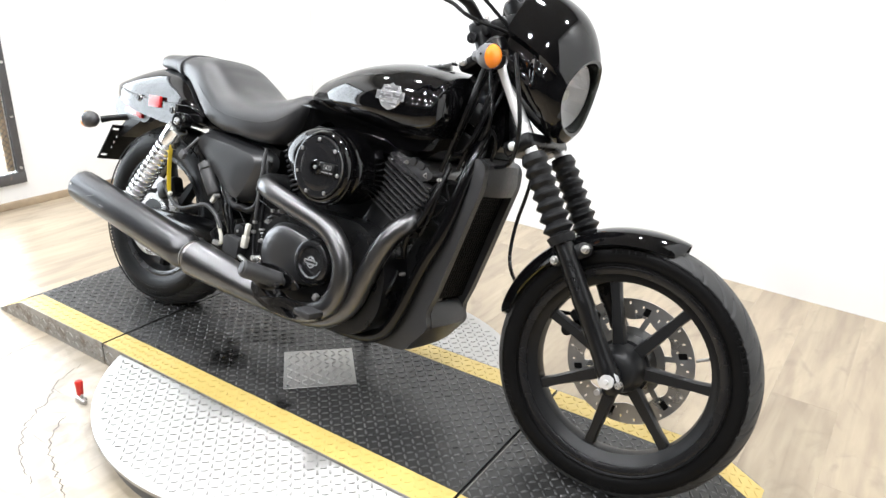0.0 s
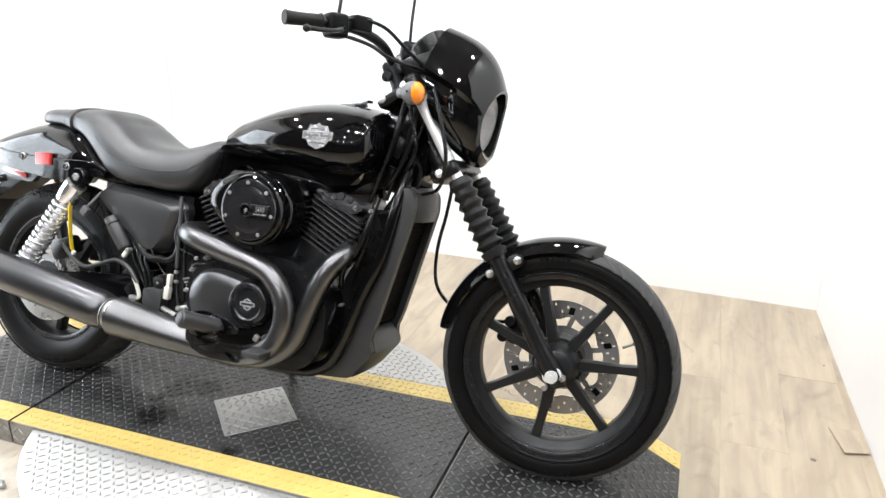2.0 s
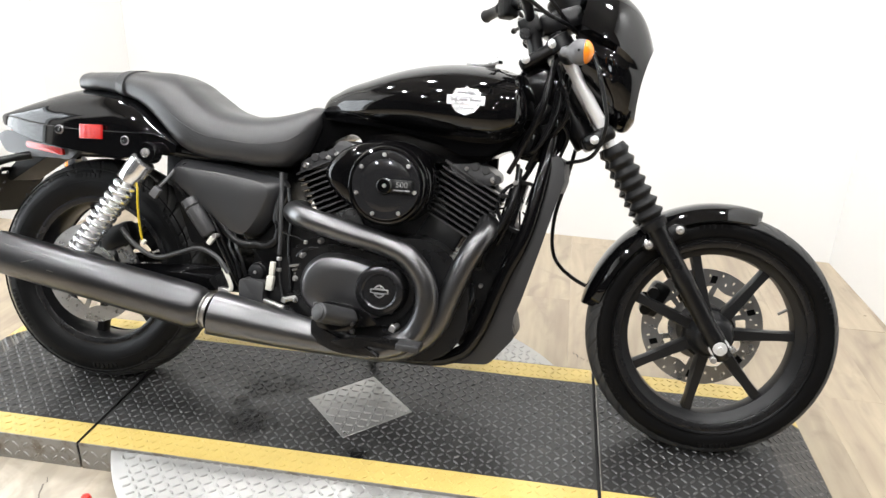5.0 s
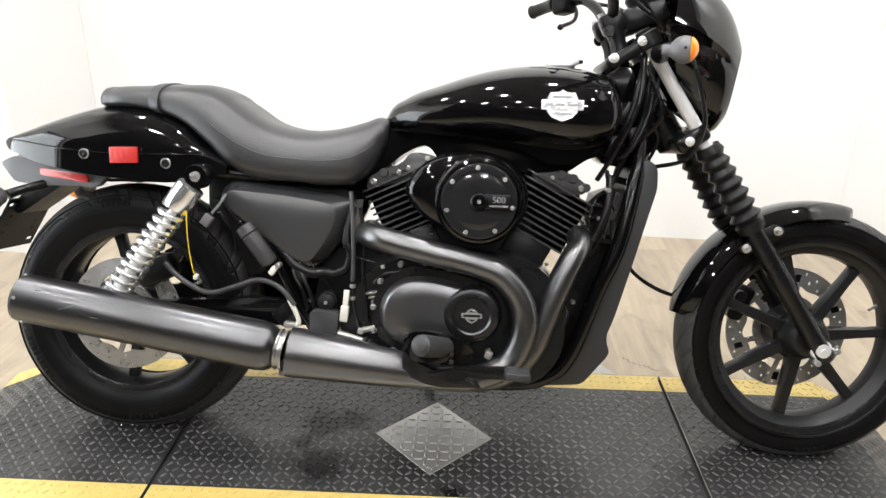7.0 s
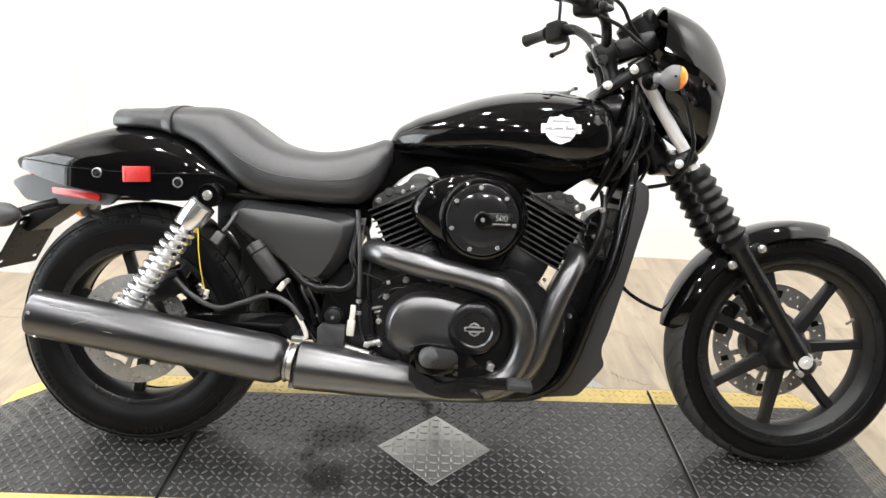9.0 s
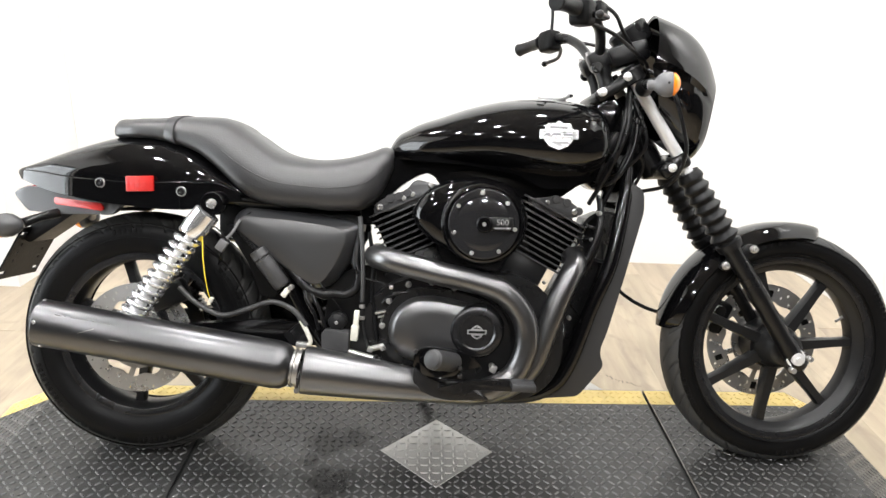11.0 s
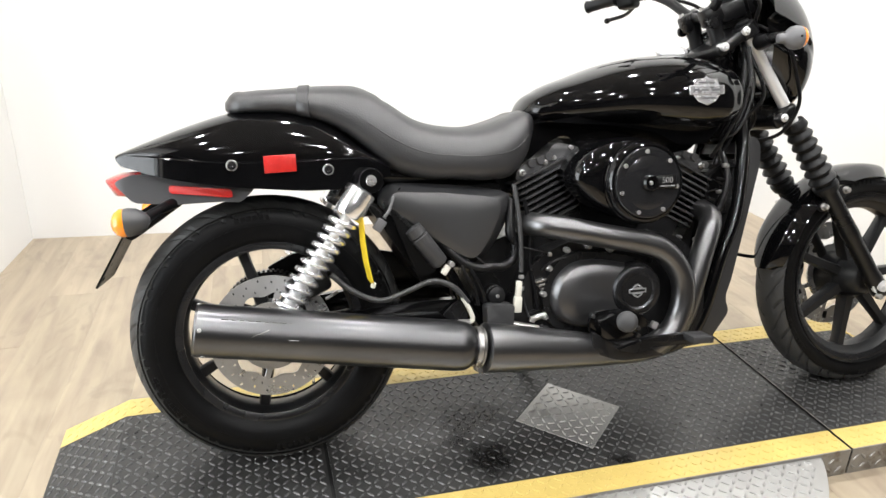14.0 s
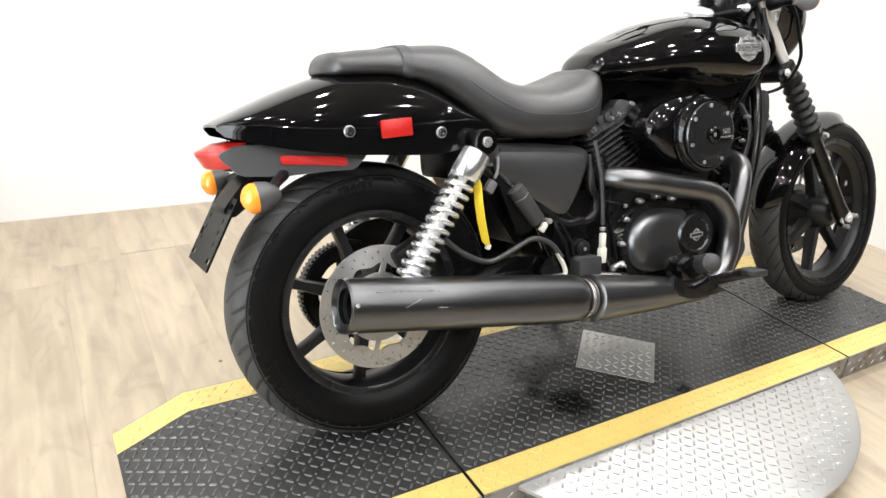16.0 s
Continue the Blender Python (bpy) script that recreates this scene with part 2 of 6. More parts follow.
def plank_material():
    m = bpy.data.materials.new("pale_oak_vinyl_plank")
    m.use_nodes = True
    nt = m.node_tree
    n, lk = nt.nodes, nt.links
    bsdf = n["Principled BSDF"]
    co, info = n.new("ShaderNodeTexCoord"), n.new("ShaderNodeObjectInfo")
    shift = n.new("ShaderNodeVectorMath")
    shift.operation = "MULTIPLY_ADD"
    shift.inputs[1].default_value = (1, 1, 1)
    comb = n.new("ShaderNodeCombineXYZ")
    scl = n.new("ShaderNodeMath")
    scl.operation = "MULTIPLY"
    scl.inputs[1].default_value = 37.0
    lk.new(info.outputs["Random"], scl.inputs[0])
    for i in range(3):
        lk.new(scl.outputs[0], comb.inputs[i])
    lk.new(co.outputs["Object"], shift.inputs[0])
    lk.new(comb.outputs[0], shift.inputs[2])
    stretch = n.new("ShaderNodeMapping")
    stretch.inputs["Scale"].default_value = (26, 1.8, 1)
    lk.new(shift.outputs[0], stretch.inputs["Vector"])
    g1 = n.new("ShaderNodeTexNoise")
    g1.inputs["Scale"].default_value, g1.inputs["Detail"].default_value, g1.inputs["Distortion"].default_value = 1.0, 7, 0.9
    lk.new(stretch.outputs[0], g1.inputs["Vector"])
    st2 = n.new("ShaderNodeMapping")
    st2.inputs["Scale"].default_value = (7, 1.6, 1)
    lk.new(shift.outputs[0], st2.inputs["Vector"])
    g2 = n.new("ShaderNodeTexNoise")
    g2.inputs["Scale"].default_value, g2.inputs["Detail"].default_value, g2.inputs["Distortion"].default_value = 1.3, 5, 1.4
    lk.new(st2.outputs[0], g2.inputs["Vector"])
    ramp = n.new("ShaderNodeValToRGB")
    ramp.color_ramp.elements[0].position, ramp.color_ramp.elements[0].color = 0.3, (0.27, 0.2, 0.13, 1)
    ramp.color_ramp.elements[1].position, ramp.color_ramp.elements[1].color = 0.72, (0.435, 0.347, 0.225, 1)
    e = ramp.color_ramp.elements.new(0.5)
    e.color = (0.362, 0.28, 0.176, 1)
    lk.new(g1.outputs["Fac"], ramp.inputs[0])
    ramp2 = n.new("ShaderNodeValToRGB")
    ramp2.color_ramp.elements[0].position, ramp2.color_ramp.elements[0].color = 0.36, (0.32, 0.255, 0.185, 1)
    ramp2.color_ramp.elements[1].position, ramp2.color_ramp.elements[1].color = 0.62, (0.465, 0.387, 0.268, 1)
    lk.new(g2.outputs["Fac"], ramp2.inputs[0])
    mix = n.new("ShaderNodeMix")
    mix.data_type = "RGBA"
    mix.inputs["Factor"].default_value = 0.5
    lk.new(ramp.outputs[0], mix.inputs["A"])
    lk.new(ramp2.outputs[0], mix.inputs["B"])
    knot = n.new("ShaderNodeTexNoise")
    knot.inputs["Scale"].default_value, knot.inputs["Detail"].default_value, knot.inputs["Distortion"].default_value = 5.5, 4, 2.2
    stk = n.new("ShaderNodeMapping")
    stk.inputs["Scale"].default_value = (1.6, 0.7, 1)
    lk.new(shift.outputs[0], stk.inputs["Vector"])
    lk.new(stk.outputs[0], knot.inputs["Vector"])
    kr = n.new("ShaderNodeMapRange")
    kr.inputs["From Min"].default_value, kr.inputs["From Max"].default_value = 0.56, 0.74
    kr.inputs["To Max"].default_value = 0.42
    lk.new(knot.outputs["Fac"], kr.inputs["Value"])
    dark = n.new("ShaderNodeMix")
    dark.data_type = "RGBA"
    dark.inputs["B"].default_value = (0.19, 0.145, 0.105, 1)
    lk.new(kr.outputs["Result"], dark.inputs["Factor"])
    lk.new(mix.outputs["Result"], dark.inputs["A"])
    hsv = n.new("ShaderNodeHueSaturation")
    hsv.inputs["Saturation"].default_value = 0.87
    val = n.new("ShaderNodeMapRange")
    val.inputs["To Min"].default_value, val.inputs["To Max"].default_value = 0.9, 1.1
    lk.new(info.outputs["Random"], val.inputs["Value"])
    lk.new(val.outputs["Result"], hsv.inputs["Value"])
    lk.new(dark.outputs["Result"], hsv.inputs["Color"])
    # pale scoured patch with swirling grey veins beside the turntable
    geo = n.new("ShaderNodeNewGeometry")
    dist = n.new("ShaderNodeVectorMath")
    dist.operation = "DISTANCE"
    dist.inputs[1].default_value = (0.12, -0.95, -0.07)
    lk.new(geo.outputs["Position"], dist.inputs[0])
    wob = n.new("ShaderNodeTexNoise")
    wob.inputs["Scale"].default_value, wob.inputs["Detail"].default_value = 3.2, 6
    lk.new(geo.outputs["Position"], wob.inputs["Vector"])
    edge = n.new("ShaderNodeMath")
    edge.operation = "MULTIPLY_ADD"
    edge.inputs[1].default_value = 0.5
    lk.new(wob.outputs["Fac"], edge.inputs[0])
    lk.new(dist.outputs["Value"], edge.inputs[2])
    patch = n.new("ShaderNodeMapRange")
    patch.inputs["From Min"].default_value, patch.inputs["From Max"].default_value = 0.95, 0.6
    patch.inputs["To Max"].default_value = 0.85
    lk.new(edge.outputs[0], patch.inputs["Value"])
    swirl = n.new("ShaderNodeTexNoise")
    swirl.inputs["Scale"].default_value, swirl.inputs["Detail"].default_value, swirl.inputs["Distortion"].default_value = 4.5, 8, 2.6
    lk.new(geo.outputs["Position"], swirl.inputs["Vector"])
    tone = n.new("ShaderNodeValToRGB")
    tone.color_ramp.elements[0].position, tone.color_ramp.elements[0].color = 0.36, (0.31, 0.28, 0.235, 1)
    tone.color_ramp.elements[1].position, tone.color_ramp.elements[1].color = 0.6, (0.53, 0.49, 0.42, 1)
    lk.new(swirl.outputs["Fac"], tone.inputs[0])
    # grey scuffs that run round the turntable
    round_it = n.new("ShaderNodeVectorMath")
    round_it.operation = "DISTANCE"
    round_it.inputs[1].default_value = (0.703, -0.09, -0.07)
    lk.new(geo.outputs["Position"], round_it.inputs[0])
    lean = n.new("ShaderNodeMath")
    lean.operation = "MULTIPLY_ADD"
    lean.inputs[1].default_value = 0.16
    lk.new(wob.outputs["Fac"], lean.inputs[0])
    lk.new(round_it.outputs["Value"], lean.inputs[2])
    arc = n.new("ShaderNodeTexNoise")
    arc.noise_dimensions = "1D"
    arc.inputs["Scale"].default_value, arc.inputs["Detail"].default_value = 17.0, 5
    lk.new(lean.outputs[0], arc.inputs["W"])
    scuff = n.new("ShaderNodeMapRange")
    scuff.inputs["From Min"].default_value, scuff.inputs["From Max"].default_value = 0.54, 0.68
    scuff.inputs["To Max"].default_value = 0.6
    lk.new(arc.outputs["Fac"], scuff.inputs["Value"])
    grey = n.new("ShaderNodeMix")
    grey.data_type = "RGBA"
    grey.inputs["B"].default_value = (0.27, 0.255, 0.225, 1)
    lk.new(scuff.outputs["Result"], grey.inputs["Factor"])
    lk.new(tone.outputs[0], grey.inputs["A"])
    worn = n.new("ShaderNodeMix")
    worn.data_type = "RGBA"
    lk.new(patch.outputs["Result"], worn.inputs["Factor"])
    lk.new(hsv.outputs[0], worn.inputs["A"])
    lk.new(grey.outputs["Result"], worn.inputs["B"])
    lk.new(worn.outputs["Result"], bsdf.inputs["Base Color"])
    bsdf.inputs["Roughness"].default_value = 0.32
    bn = n.new("ShaderNodeBump")
    bn.inputs["Strength"].default_value, bn.inputs["Distance"].default_value = 0.12, 0.002
    lk.new(g1.outputs["Fac"], bn.inputs["Height"])
    lk.new(bn.outputs["Normal"], bsdf.inputs["Normal"])
    return m


PLANK = plank_material()


def clear_material():
    m = bpy.data.materials.new("clear_polycarbonate")
    m.use_nodes = True
    b = m.node_tree.nodes["Principled BSDF"]
    b.inputs["Transmission Weight"].default_value = 1.0
    b.inputs["Roughness"].default_value = 0.0
    b.inputs["IOR"].default_value = 1.08
    return m


CLEAR = clear_material()


# ---- mesh tools ----
def part(name, bm, mat, parent=None, label="", smooth=38, kind=""):
    me = bpy.data.meshes.new(name)
    bmesh.ops.recalc_face_normals(bm, faces=bm.faces)
    bm.to_mesh(me)
    bm.free()
    me.polygons.foreach_set("use_smooth", [True] * len(me.polygons))
    me.set_sharp_from_angle(angle=radians(smooth))
    me.materials.append(mat)
    ob = new(name, me)
    if parent:
        ob.parent = parent
    if label:
        ob["label"] = label
    if kind:
        ob["kind"] = kind
    return ob


def empty(name, label, category, group="", kind="", at=None):
    ob = new(name)
    ob.empty_display_size = 0.1
    if at:
        ob.matrix_world = at
    return tagged(ob, label, category, group, kind)


def smooth_line(pts, per=8):
    """Catmull-Rom points through pts."""
    p = [Vector(q) for q in pts]
    if len(p) < 3:
        return [p[0].lerp(p[-1], i / per) for i in range(per + 1)]
    p = [p[0] * 2 - p[1], *p, p[-1] * 2 - p[-2]]
    out = []
    for i in range(1, len(p) - 2):
        a, b, c, d = p[i - 1:i + 3]
        for k in range(per):
            t = k / per
            out.append(0.5 * ((2 * b) + (c - a) * t + (2 * a - 5 * b + 4 * c - d) * t * t + (3 * b - a - 3 * c + d) * t ** 3))
    return out + [p[-2]]


def interp(x, xs, ys):
    """A smooth curve through the given stations."""
    xs, ys = np.array(xs, float), np.array(ys, float)
    m = np.gradient(ys, xs)
    i = int(np.clip(np.searchsorted(xs, x) - 1, 0, len(xs) - 2))
    h = xs[i + 1] - xs[i]
    t = min(1, max(0, (x - xs[i]) / h))
    return float((2 * t ** 3 - 3 * t ** 2 + 1) * ys[i] + (t ** 3 - 2 * t ** 2 + t) * h * m[i] + (-2 * t ** 3 + 3 * t ** 2) * ys[i + 1] + (t ** 3 - t ** 2) * h * m[i + 1])


def loft(rings, cap=True, loop=False, bm=None):
    bm = bm or bmesh.new()
    vs = [[bm.verts.new(p) for p in r] for r in rings]
    n = len(rings[0])
    pairs = list(zip(vs, vs[1:])) + ([(vs[-1], vs[0])] if loop else [])
    for a, b in pairs:
        for i in range(n):
            j = (i + 1) % n
            bm.faces.new((a[i], a[j], b[j], b[i]))
    if cap and not loop:
        bm.faces.new(vs[0])
        bm.faces.new(vs[-1])
    return bm


def tube(pts, r, n=10, per=6, bm=None, straight=False):
    line = [Vector(p) for p in pts] if straight else smooth_line(pts, per)
    tan = [(line[min(i + 1, len(line) - 1)] - line[max(i - 1, 0)]).normalized() for i in range(len(line))]
    side = tan[0].orthogonal().normalized()
    rings = []
    for i, (p, t) in enumerate(zip(line, tan)):
        side = (side - t * side.dot(t)).normalized()
        up = t.cross(side)
        f = i / max(1, len(line) - 1)
        rad = r if not isinstance(r, (list, tuple)) else float(np.interp(f, np.linspace(0, 1, len(r)), r))
        rings.append([p + side * (rad * math.cos(k * math.tau / n)) + up * (rad * math.sin(k * math.tau / n)) for k in range(n)])
    return loft(rings, bm=bm)


def turned(profile, a, b, n=24, bm=None, cap=True):
    """A turned body from a to b; the profile lists (part of the way, radius)."""
    a, b = Vector(a), Vector(b)
    t = (b - a).normalized()
    s = t.orthogonal().normalized()
    u = t.cross(s)
    rings = []
    for f, r in profile:
        p = a + (b - a) * f
        rings.append([p + s * (r * math.cos(k * math.tau / n)) + u * (r * math.sin(k * math.tau / n)) for k in range(n)])
    return loft(rings, cap=cap, bm=bm)


def rod(a, b, r, n=14, bm=None, edge=0.12):
    length = (Vector(b) - Vector(a)).length
    e = min(0.45, r * edge / max(length, 1e-6))
    return turned([(0, r * (1 - edge)), (e, r), (1 - e, r), (1, r * (1 - edge))], a, b, n, bm)


def lathe_y(profile, cx, cz, n=64, bm=None, loop=True):
    """Profile of (radius, y) turned about the axle through (cx, cz)."""
    bm = bm or bmesh.new()
    rings = []
    for k in range(n):
        a = math.tau * k / n
        rings.append([bm.verts.new((cx + r * math.cos(a), y, cz + r * math.sin(a))) for r, y in profile])
    m = len(profile)
    for k in range(n):
        p, q = rings[k], rings[(k + 1) % n]
        for i in range(m if loop else m - 1):
            j = (i + 1) % m
            bm.faces.new((p[i], p[j], q[j], q[i]))
    return bm


def slab(outline, y0, y1, bevel=0.004, seg=2, bm=None):
    """A plate with an outline in x and z, from y0 to y1, with rounded edges."""
    one = bmesh.new()
    lo = [one.verts.new((x, y0, z)) for x, z in outline]
    hi = [one.verts.new((x, y1, z)) for x, z in outline]
    one.faces.new(lo)
    one.faces.new(hi)
    n = len(outline)
    for i in range(n):
        one.faces.new((lo[i], lo[(i + 1) % n], hi[(i + 1) % n], hi[i]))
    if bevel:
        bmesh.ops.bevel(one, geom=list(one.edges), offset=bevel, segments=seg, profile=0.5, affect="EDGES", clamp_overlap=True)
    return add(bm, one)


def block(m, sx, sy, sz, bevel=0.004, seg=2, bm=None):
    one = bmesh.new()
    bmesh.ops.create_cube(one, size=1, matrix=m @ Matrix.Diagonal((sx, sy, sz, 1)))
    if bevel:
        bmesh.ops.bevel(one, geom=list(one.edges), offset=bevel, segments=seg, profile=0.5, affect="EDGES", clamp_overlap=True)
    return add(bm, one)


def add(bm, one):
    if bm is None:
        return one
    me = bpy.data.meshes.new("joining")
    one.to_mesh(me)
    one.free()
    bm.from_mesh(me)
    bpy.data.meshes.remove(me)
    return bm


def rounded(outline, r, per=5):
    """The outline with its corners rounded off."""
    out, n = [], len(outline)
    for i in range(n):
        a, b, c = (Vector(outline[(i + k) % n]) for k in (-1, 0, 1))
        ra = min(r, (a - b).length * 0.45)
        rc = min(r, (c - b).length * 0.45)
        p, q = b + (a - b).normalized() * ra, b + (c - b).normalized() * rc
        for k in range(per + 1):
            t = k / per
            out.append(tuple(p * (1 - t) ** 2 + b * (2 * t * (1 - t)) + q * t * t))
    return out


def power(c, e):
    return math.copysign(abs(c) ** e, c)


# ---- the room ----
def wall_between(name, a, b, thick, mat, z0=FLOOR_Z, z1=CEILING_Z, label=""):
    """A wall whose seen face runs from a to b; its thickness lies to the right of that way."""
    a, b = Vector((*a, 0)), Vector((*b, 0))
    d = (b - a).normalized()
    n = Vector((d.y, -d.x, 0)) * thick
    bm = bmesh.new()
    lo = [bm.verts.new((p.x, p.y, z0)) for p in (a, b, b + n, a + n)]
    hi = [bm.verts.new((p.x, p.y, z1)) for p in (a, b, b + n, a + n)]
    bm.faces.new(lo), bm.faces.new(hi)
    for i in range(4):
        bm.faces.new((lo[i], lo[(i + 1) % 4], hi[(i + 1) % 4], hi[i]))
    return tagged(part(name, bm, mat), label, "wall", kind="structure")


BACK_L, BACK_R = (-0.92, 1.59), (2.294, 1.434)
JOG, LEFT_X = (-0.958, 1.045), -1.495
FRONT_Y = -6.4
EAST_END_Y, WEST_END_Y = -0.35, -1.25
RIGHT_END = (2.294 + (1.434 - EAST_END_Y) * 0.0345, EAST_END_Y)
HALL_E, HALL_W = 4.4, -3.4
wall_between("wall_north", (BACK_R[0] + 0.12, BACK_R[1] - 0.006), (BACK_L[0] - 0.12, BACK_L[1] + 0.006), 0.12, WALL, label="plain white painted wall behind the motorcycle")
wall_between("wall_east", RIGHT_END, (BACK_R[0], BACK_R[1] - 0.002), 0.12, WALL, label="plain white painted side wall")
wall_between("wall_jog", (BACK_L[0], BACK_L[1] - 0.002), JOG, 0.12, WALL, label="white painted return of the wall")
wall_between("wall_jog_face", (JOG[0] - 0.003, JOG[1]), (LEFT_X, JOG[1] + 0.03), 0.1, WALL, label="white painted face of the wall corner")
wall_between("wall_south", (HALL_W - 0.1, FRONT_Y), (HALL_E + 0.1, FRONT_Y), 0.12, DARKWALL, label="dark grey wall behind the viewer")
wall_between("wall_hall_east", (HALL_E, FRONT_Y), (HALL_E, EAST_END_Y), 0.12, DARKWALL, label="dark grey wall of the open hall")
wall_between("wall_hall_west", (HALL_W, WEST_END_Y), (HALL_W, FRONT_Y), 0.12, DARKWALL, label="dark grey wall of the open hall")
wall_between("wall_hall_north_east", (HALL_E, EAST_END_Y), (RIGHT_END[0] + 0.12, EAST_END_Y), 0.12, DARKWALL, label="dark grey wall of the open hall")
wall_between("wall_hall_north_west", (LEFT_X - 0.12, WEST_END_Y), (HALL_W, WEST_END_Y), 0.12, DARKWALL, label="dark grey wall of the open hall")
# the window wall has an opening
WIN_Y0, WIN_Y1, WIN_Z0, WIN_Z1 = -1.12, 0.208, 0.082, 1.75
bm = bmesh.new()
for y0, y1, z0, z1 in ((WEST_END_Y, WIN_Y0, FLOOR_Z, CEILING_Z), (WIN_Y1, JOG[1] + 0.03, FLOOR_Z, CEILING_Z),
                       (WIN_Y0, WIN_Y1, FLOOR_Z, WIN_Z0), (WIN_Y0, WIN_Y1, WIN_Z1, CEILING_Z)):
    block(pose(LEFT_X - 0.06, (y0 + y1) / 2, (z0 + z1) / 2), 0.12, y1 - y0, z1 - z0, 0, bm=bm)
tagged(part("wall_west", bm, WALL), "white painted wall with a mesh-covered opening", "wall", kind="structure")
bm = block(pose(LEFT_X + 0.006, (WEST_END_Y + JOG[1]) / 2, FLOOR_Z + 0.0175), 0.012, JOG[1] - WEST_END_Y - 0.02, 0.035, 0.002)
tagged(part("baseboard", bm, WOODTRIM), "low tan wooden baseboard under the window", "baseboard", kind="structure")
bm = bmesh.new()
block(pose(0.5, -2.4, CEILING_Z + 0.05), 8.2, 8.4, 0.1, 0, bm=bm)
tagged(part("ceiling", bm, CEIL), "plain greige painted showroom ceiling", "ceiling", kind="structure")
bm = bmesh.new()
block(pose(0.5, -2.4, FLOOR_Z - 0.06), 8.2, 8.4, 0.1, 0, bm=bm)
floor = tagged(part("floor", bm, WOODTRIM), "pale wood-look vinyl plank floor", "floor", kind="structure")


def window_with_mesh():
    w = empty("window_1", "steel-framed opening covered with wire mesh", "window", kind="structure", at=pose(LEFT_X, 0, 0))
    fw = 0.045
    for name, y0, y1, z0, z1 in (("window_frame", WIN_Y0 - 0.02, WIN_Y1 + 0.03, WIN_Z0 - 0.035, WIN_Z0 + fw - 0.03),
                                 ("window_frame", WIN_Y0 - 0.02, WIN_Y1 + 0.03, WIN_Z1 - 0.02, WIN_Z1 + 0.03),
                                 ("window_frame", WIN_Y1 - 0.005, WIN_Y1 + 0.028, WIN_Z0 + fw - 0.03, WIN_Z1 - 0.02),
                                 ("window_frame", WIN_Y0 - 0.02, WIN_Y0 + 0.02, WIN_Z0 + fw - 0.03, WIN_Z1 - 0.02)):
        part(name, block(pose(0.009, (y0 + y1) / 2, (z0 + z1) / 2), 0.022, y1 - y0, z1 - z0, 0.002), GUNMETAL, w)
    part("wood_trim", block(pose(-0.02, WIN_Y1 - 0.022, (WIN_Z0 + WIN_Z1) / 2), 0.03, 0.034, WIN_Z1 - WIN_Z0 - 0.04, 0.003), WOODTRIM, w)
    bm = bmesh.new()
    k = 0.028
    ny, nz = int((WIN_Y1 - WIN_Y0) / k), int((WIN_Z1 - WIN_Z0) / k)
    for i in range(-nz, ny + 1):
        for sgn in (1, -1):
            y = WIN_Y0 + i * k if sgn > 0 else WIN_Y1 - i * k
            t0, t1 = max(0, -i) * k, min(nz, ny - i) * k
            if t1 > t0:
                rod((0.0, y + sgn * t0, WIN_Z0 + t0), (0.0, y + sgn * t1, WIN_Z0 + t1), 0.0013, 4, bm, 0)
    part("wire_mesh", bm, GUNMETAL, w, kind="stuff")
    for z in np.arange(0.12, 1.7, 0.24):
        part("screw", rod((0.019, WIN_Y1 + 0.012, z), (0.025, WIN_Y1 + 0.012, z), 0.007, 10), STEEL, w)
    part("backdrop_panel", block(pose(-0.16, (WIN_Y0 + WIN_Y1) / 2, 0.9), 0.01, 1.6, 2.2, 0), PANEGLOW, w, "bright daylight behind the mesh")


window_with_mesh()
for i, x in enumerate((-0.85, 0.1, 1.05, 2.0)):
    for j, y in enumerate((-3.5, -2.0, -0.75, 0.45)):
        lamp = empty("ceiling_lamp", "round white recessed ceiling spotlight", "lamp", "ceiling spotlights", at=pose(x, y, CEILING_Z))
        part("housing", turned([(0, 0.088), (0.1, 0.094), (1, 0.094), (1, 0.084), (0.35, 0.078), (0.3, 0.01)], (0, 0, 0), (0, 0, -0.07), 28), SATIN, lamp)
        part("diffuser", rod((0, 0, -0.058), (0, 0, -0.064), 0.074, 28), LAMPGLOW, lamp)
        ceiling_lamp_light(x, y)

# ---- the display platform ----
TURN_P = math.degrees(math.atan(0.015))
PLAT = pose(0, -0.09, 0, 0, 0, TURN_P)
NEAR, FAR, STRIPE = -0.285, 0.29, 0.072
SEAM_R, SEAM_F = 0.105, 1.30
REAR, REAR_KINK, FRONT_KINK, FRONT = -0.50, -0.345, 1.715, 1.845
DROP = FLOOR_Z + 0.004


def deck_z(u):
    if u < REAR_KINK:
        return DROP * (REAR_KINK - u) / (REAR_KINK - REAR)
    if u > FRONT_KINK:
        return DROP * (u - FRONT_KINK) / (FRONT - FRONT_KINK)
    return 0.0


def lug(bm, x, y, z, ang, slope=0.0, size=1.0, height=0.0025):
    """One raised lens-shaped lug of the tread."""
    ca, sa = math.cos(ang), math.sin(ang)
    base, top = [], []
    for u, v in ((-0.0122, 0), (-0.0068, 0.0034), (0.0068, 0.0034), (0.0122, 0), (0.0068, -0.0034), (-0.0068, -0.0034)):
        for lst, f, h in ((base, 1, 0.0), (top, 0.62, height)):
            dx, dy = size * f * (u * ca - v * sa), size * f * (u * sa + v * ca)
            lst.append(bm.verts.new((x + dx, y + dy, z + h + slope * dx)))
    bm.faces.new(top)
    for i in range(6):
        j = (i + 1) % 6
        bm.faces.new((base[i], base[j], top[j], top[i]))


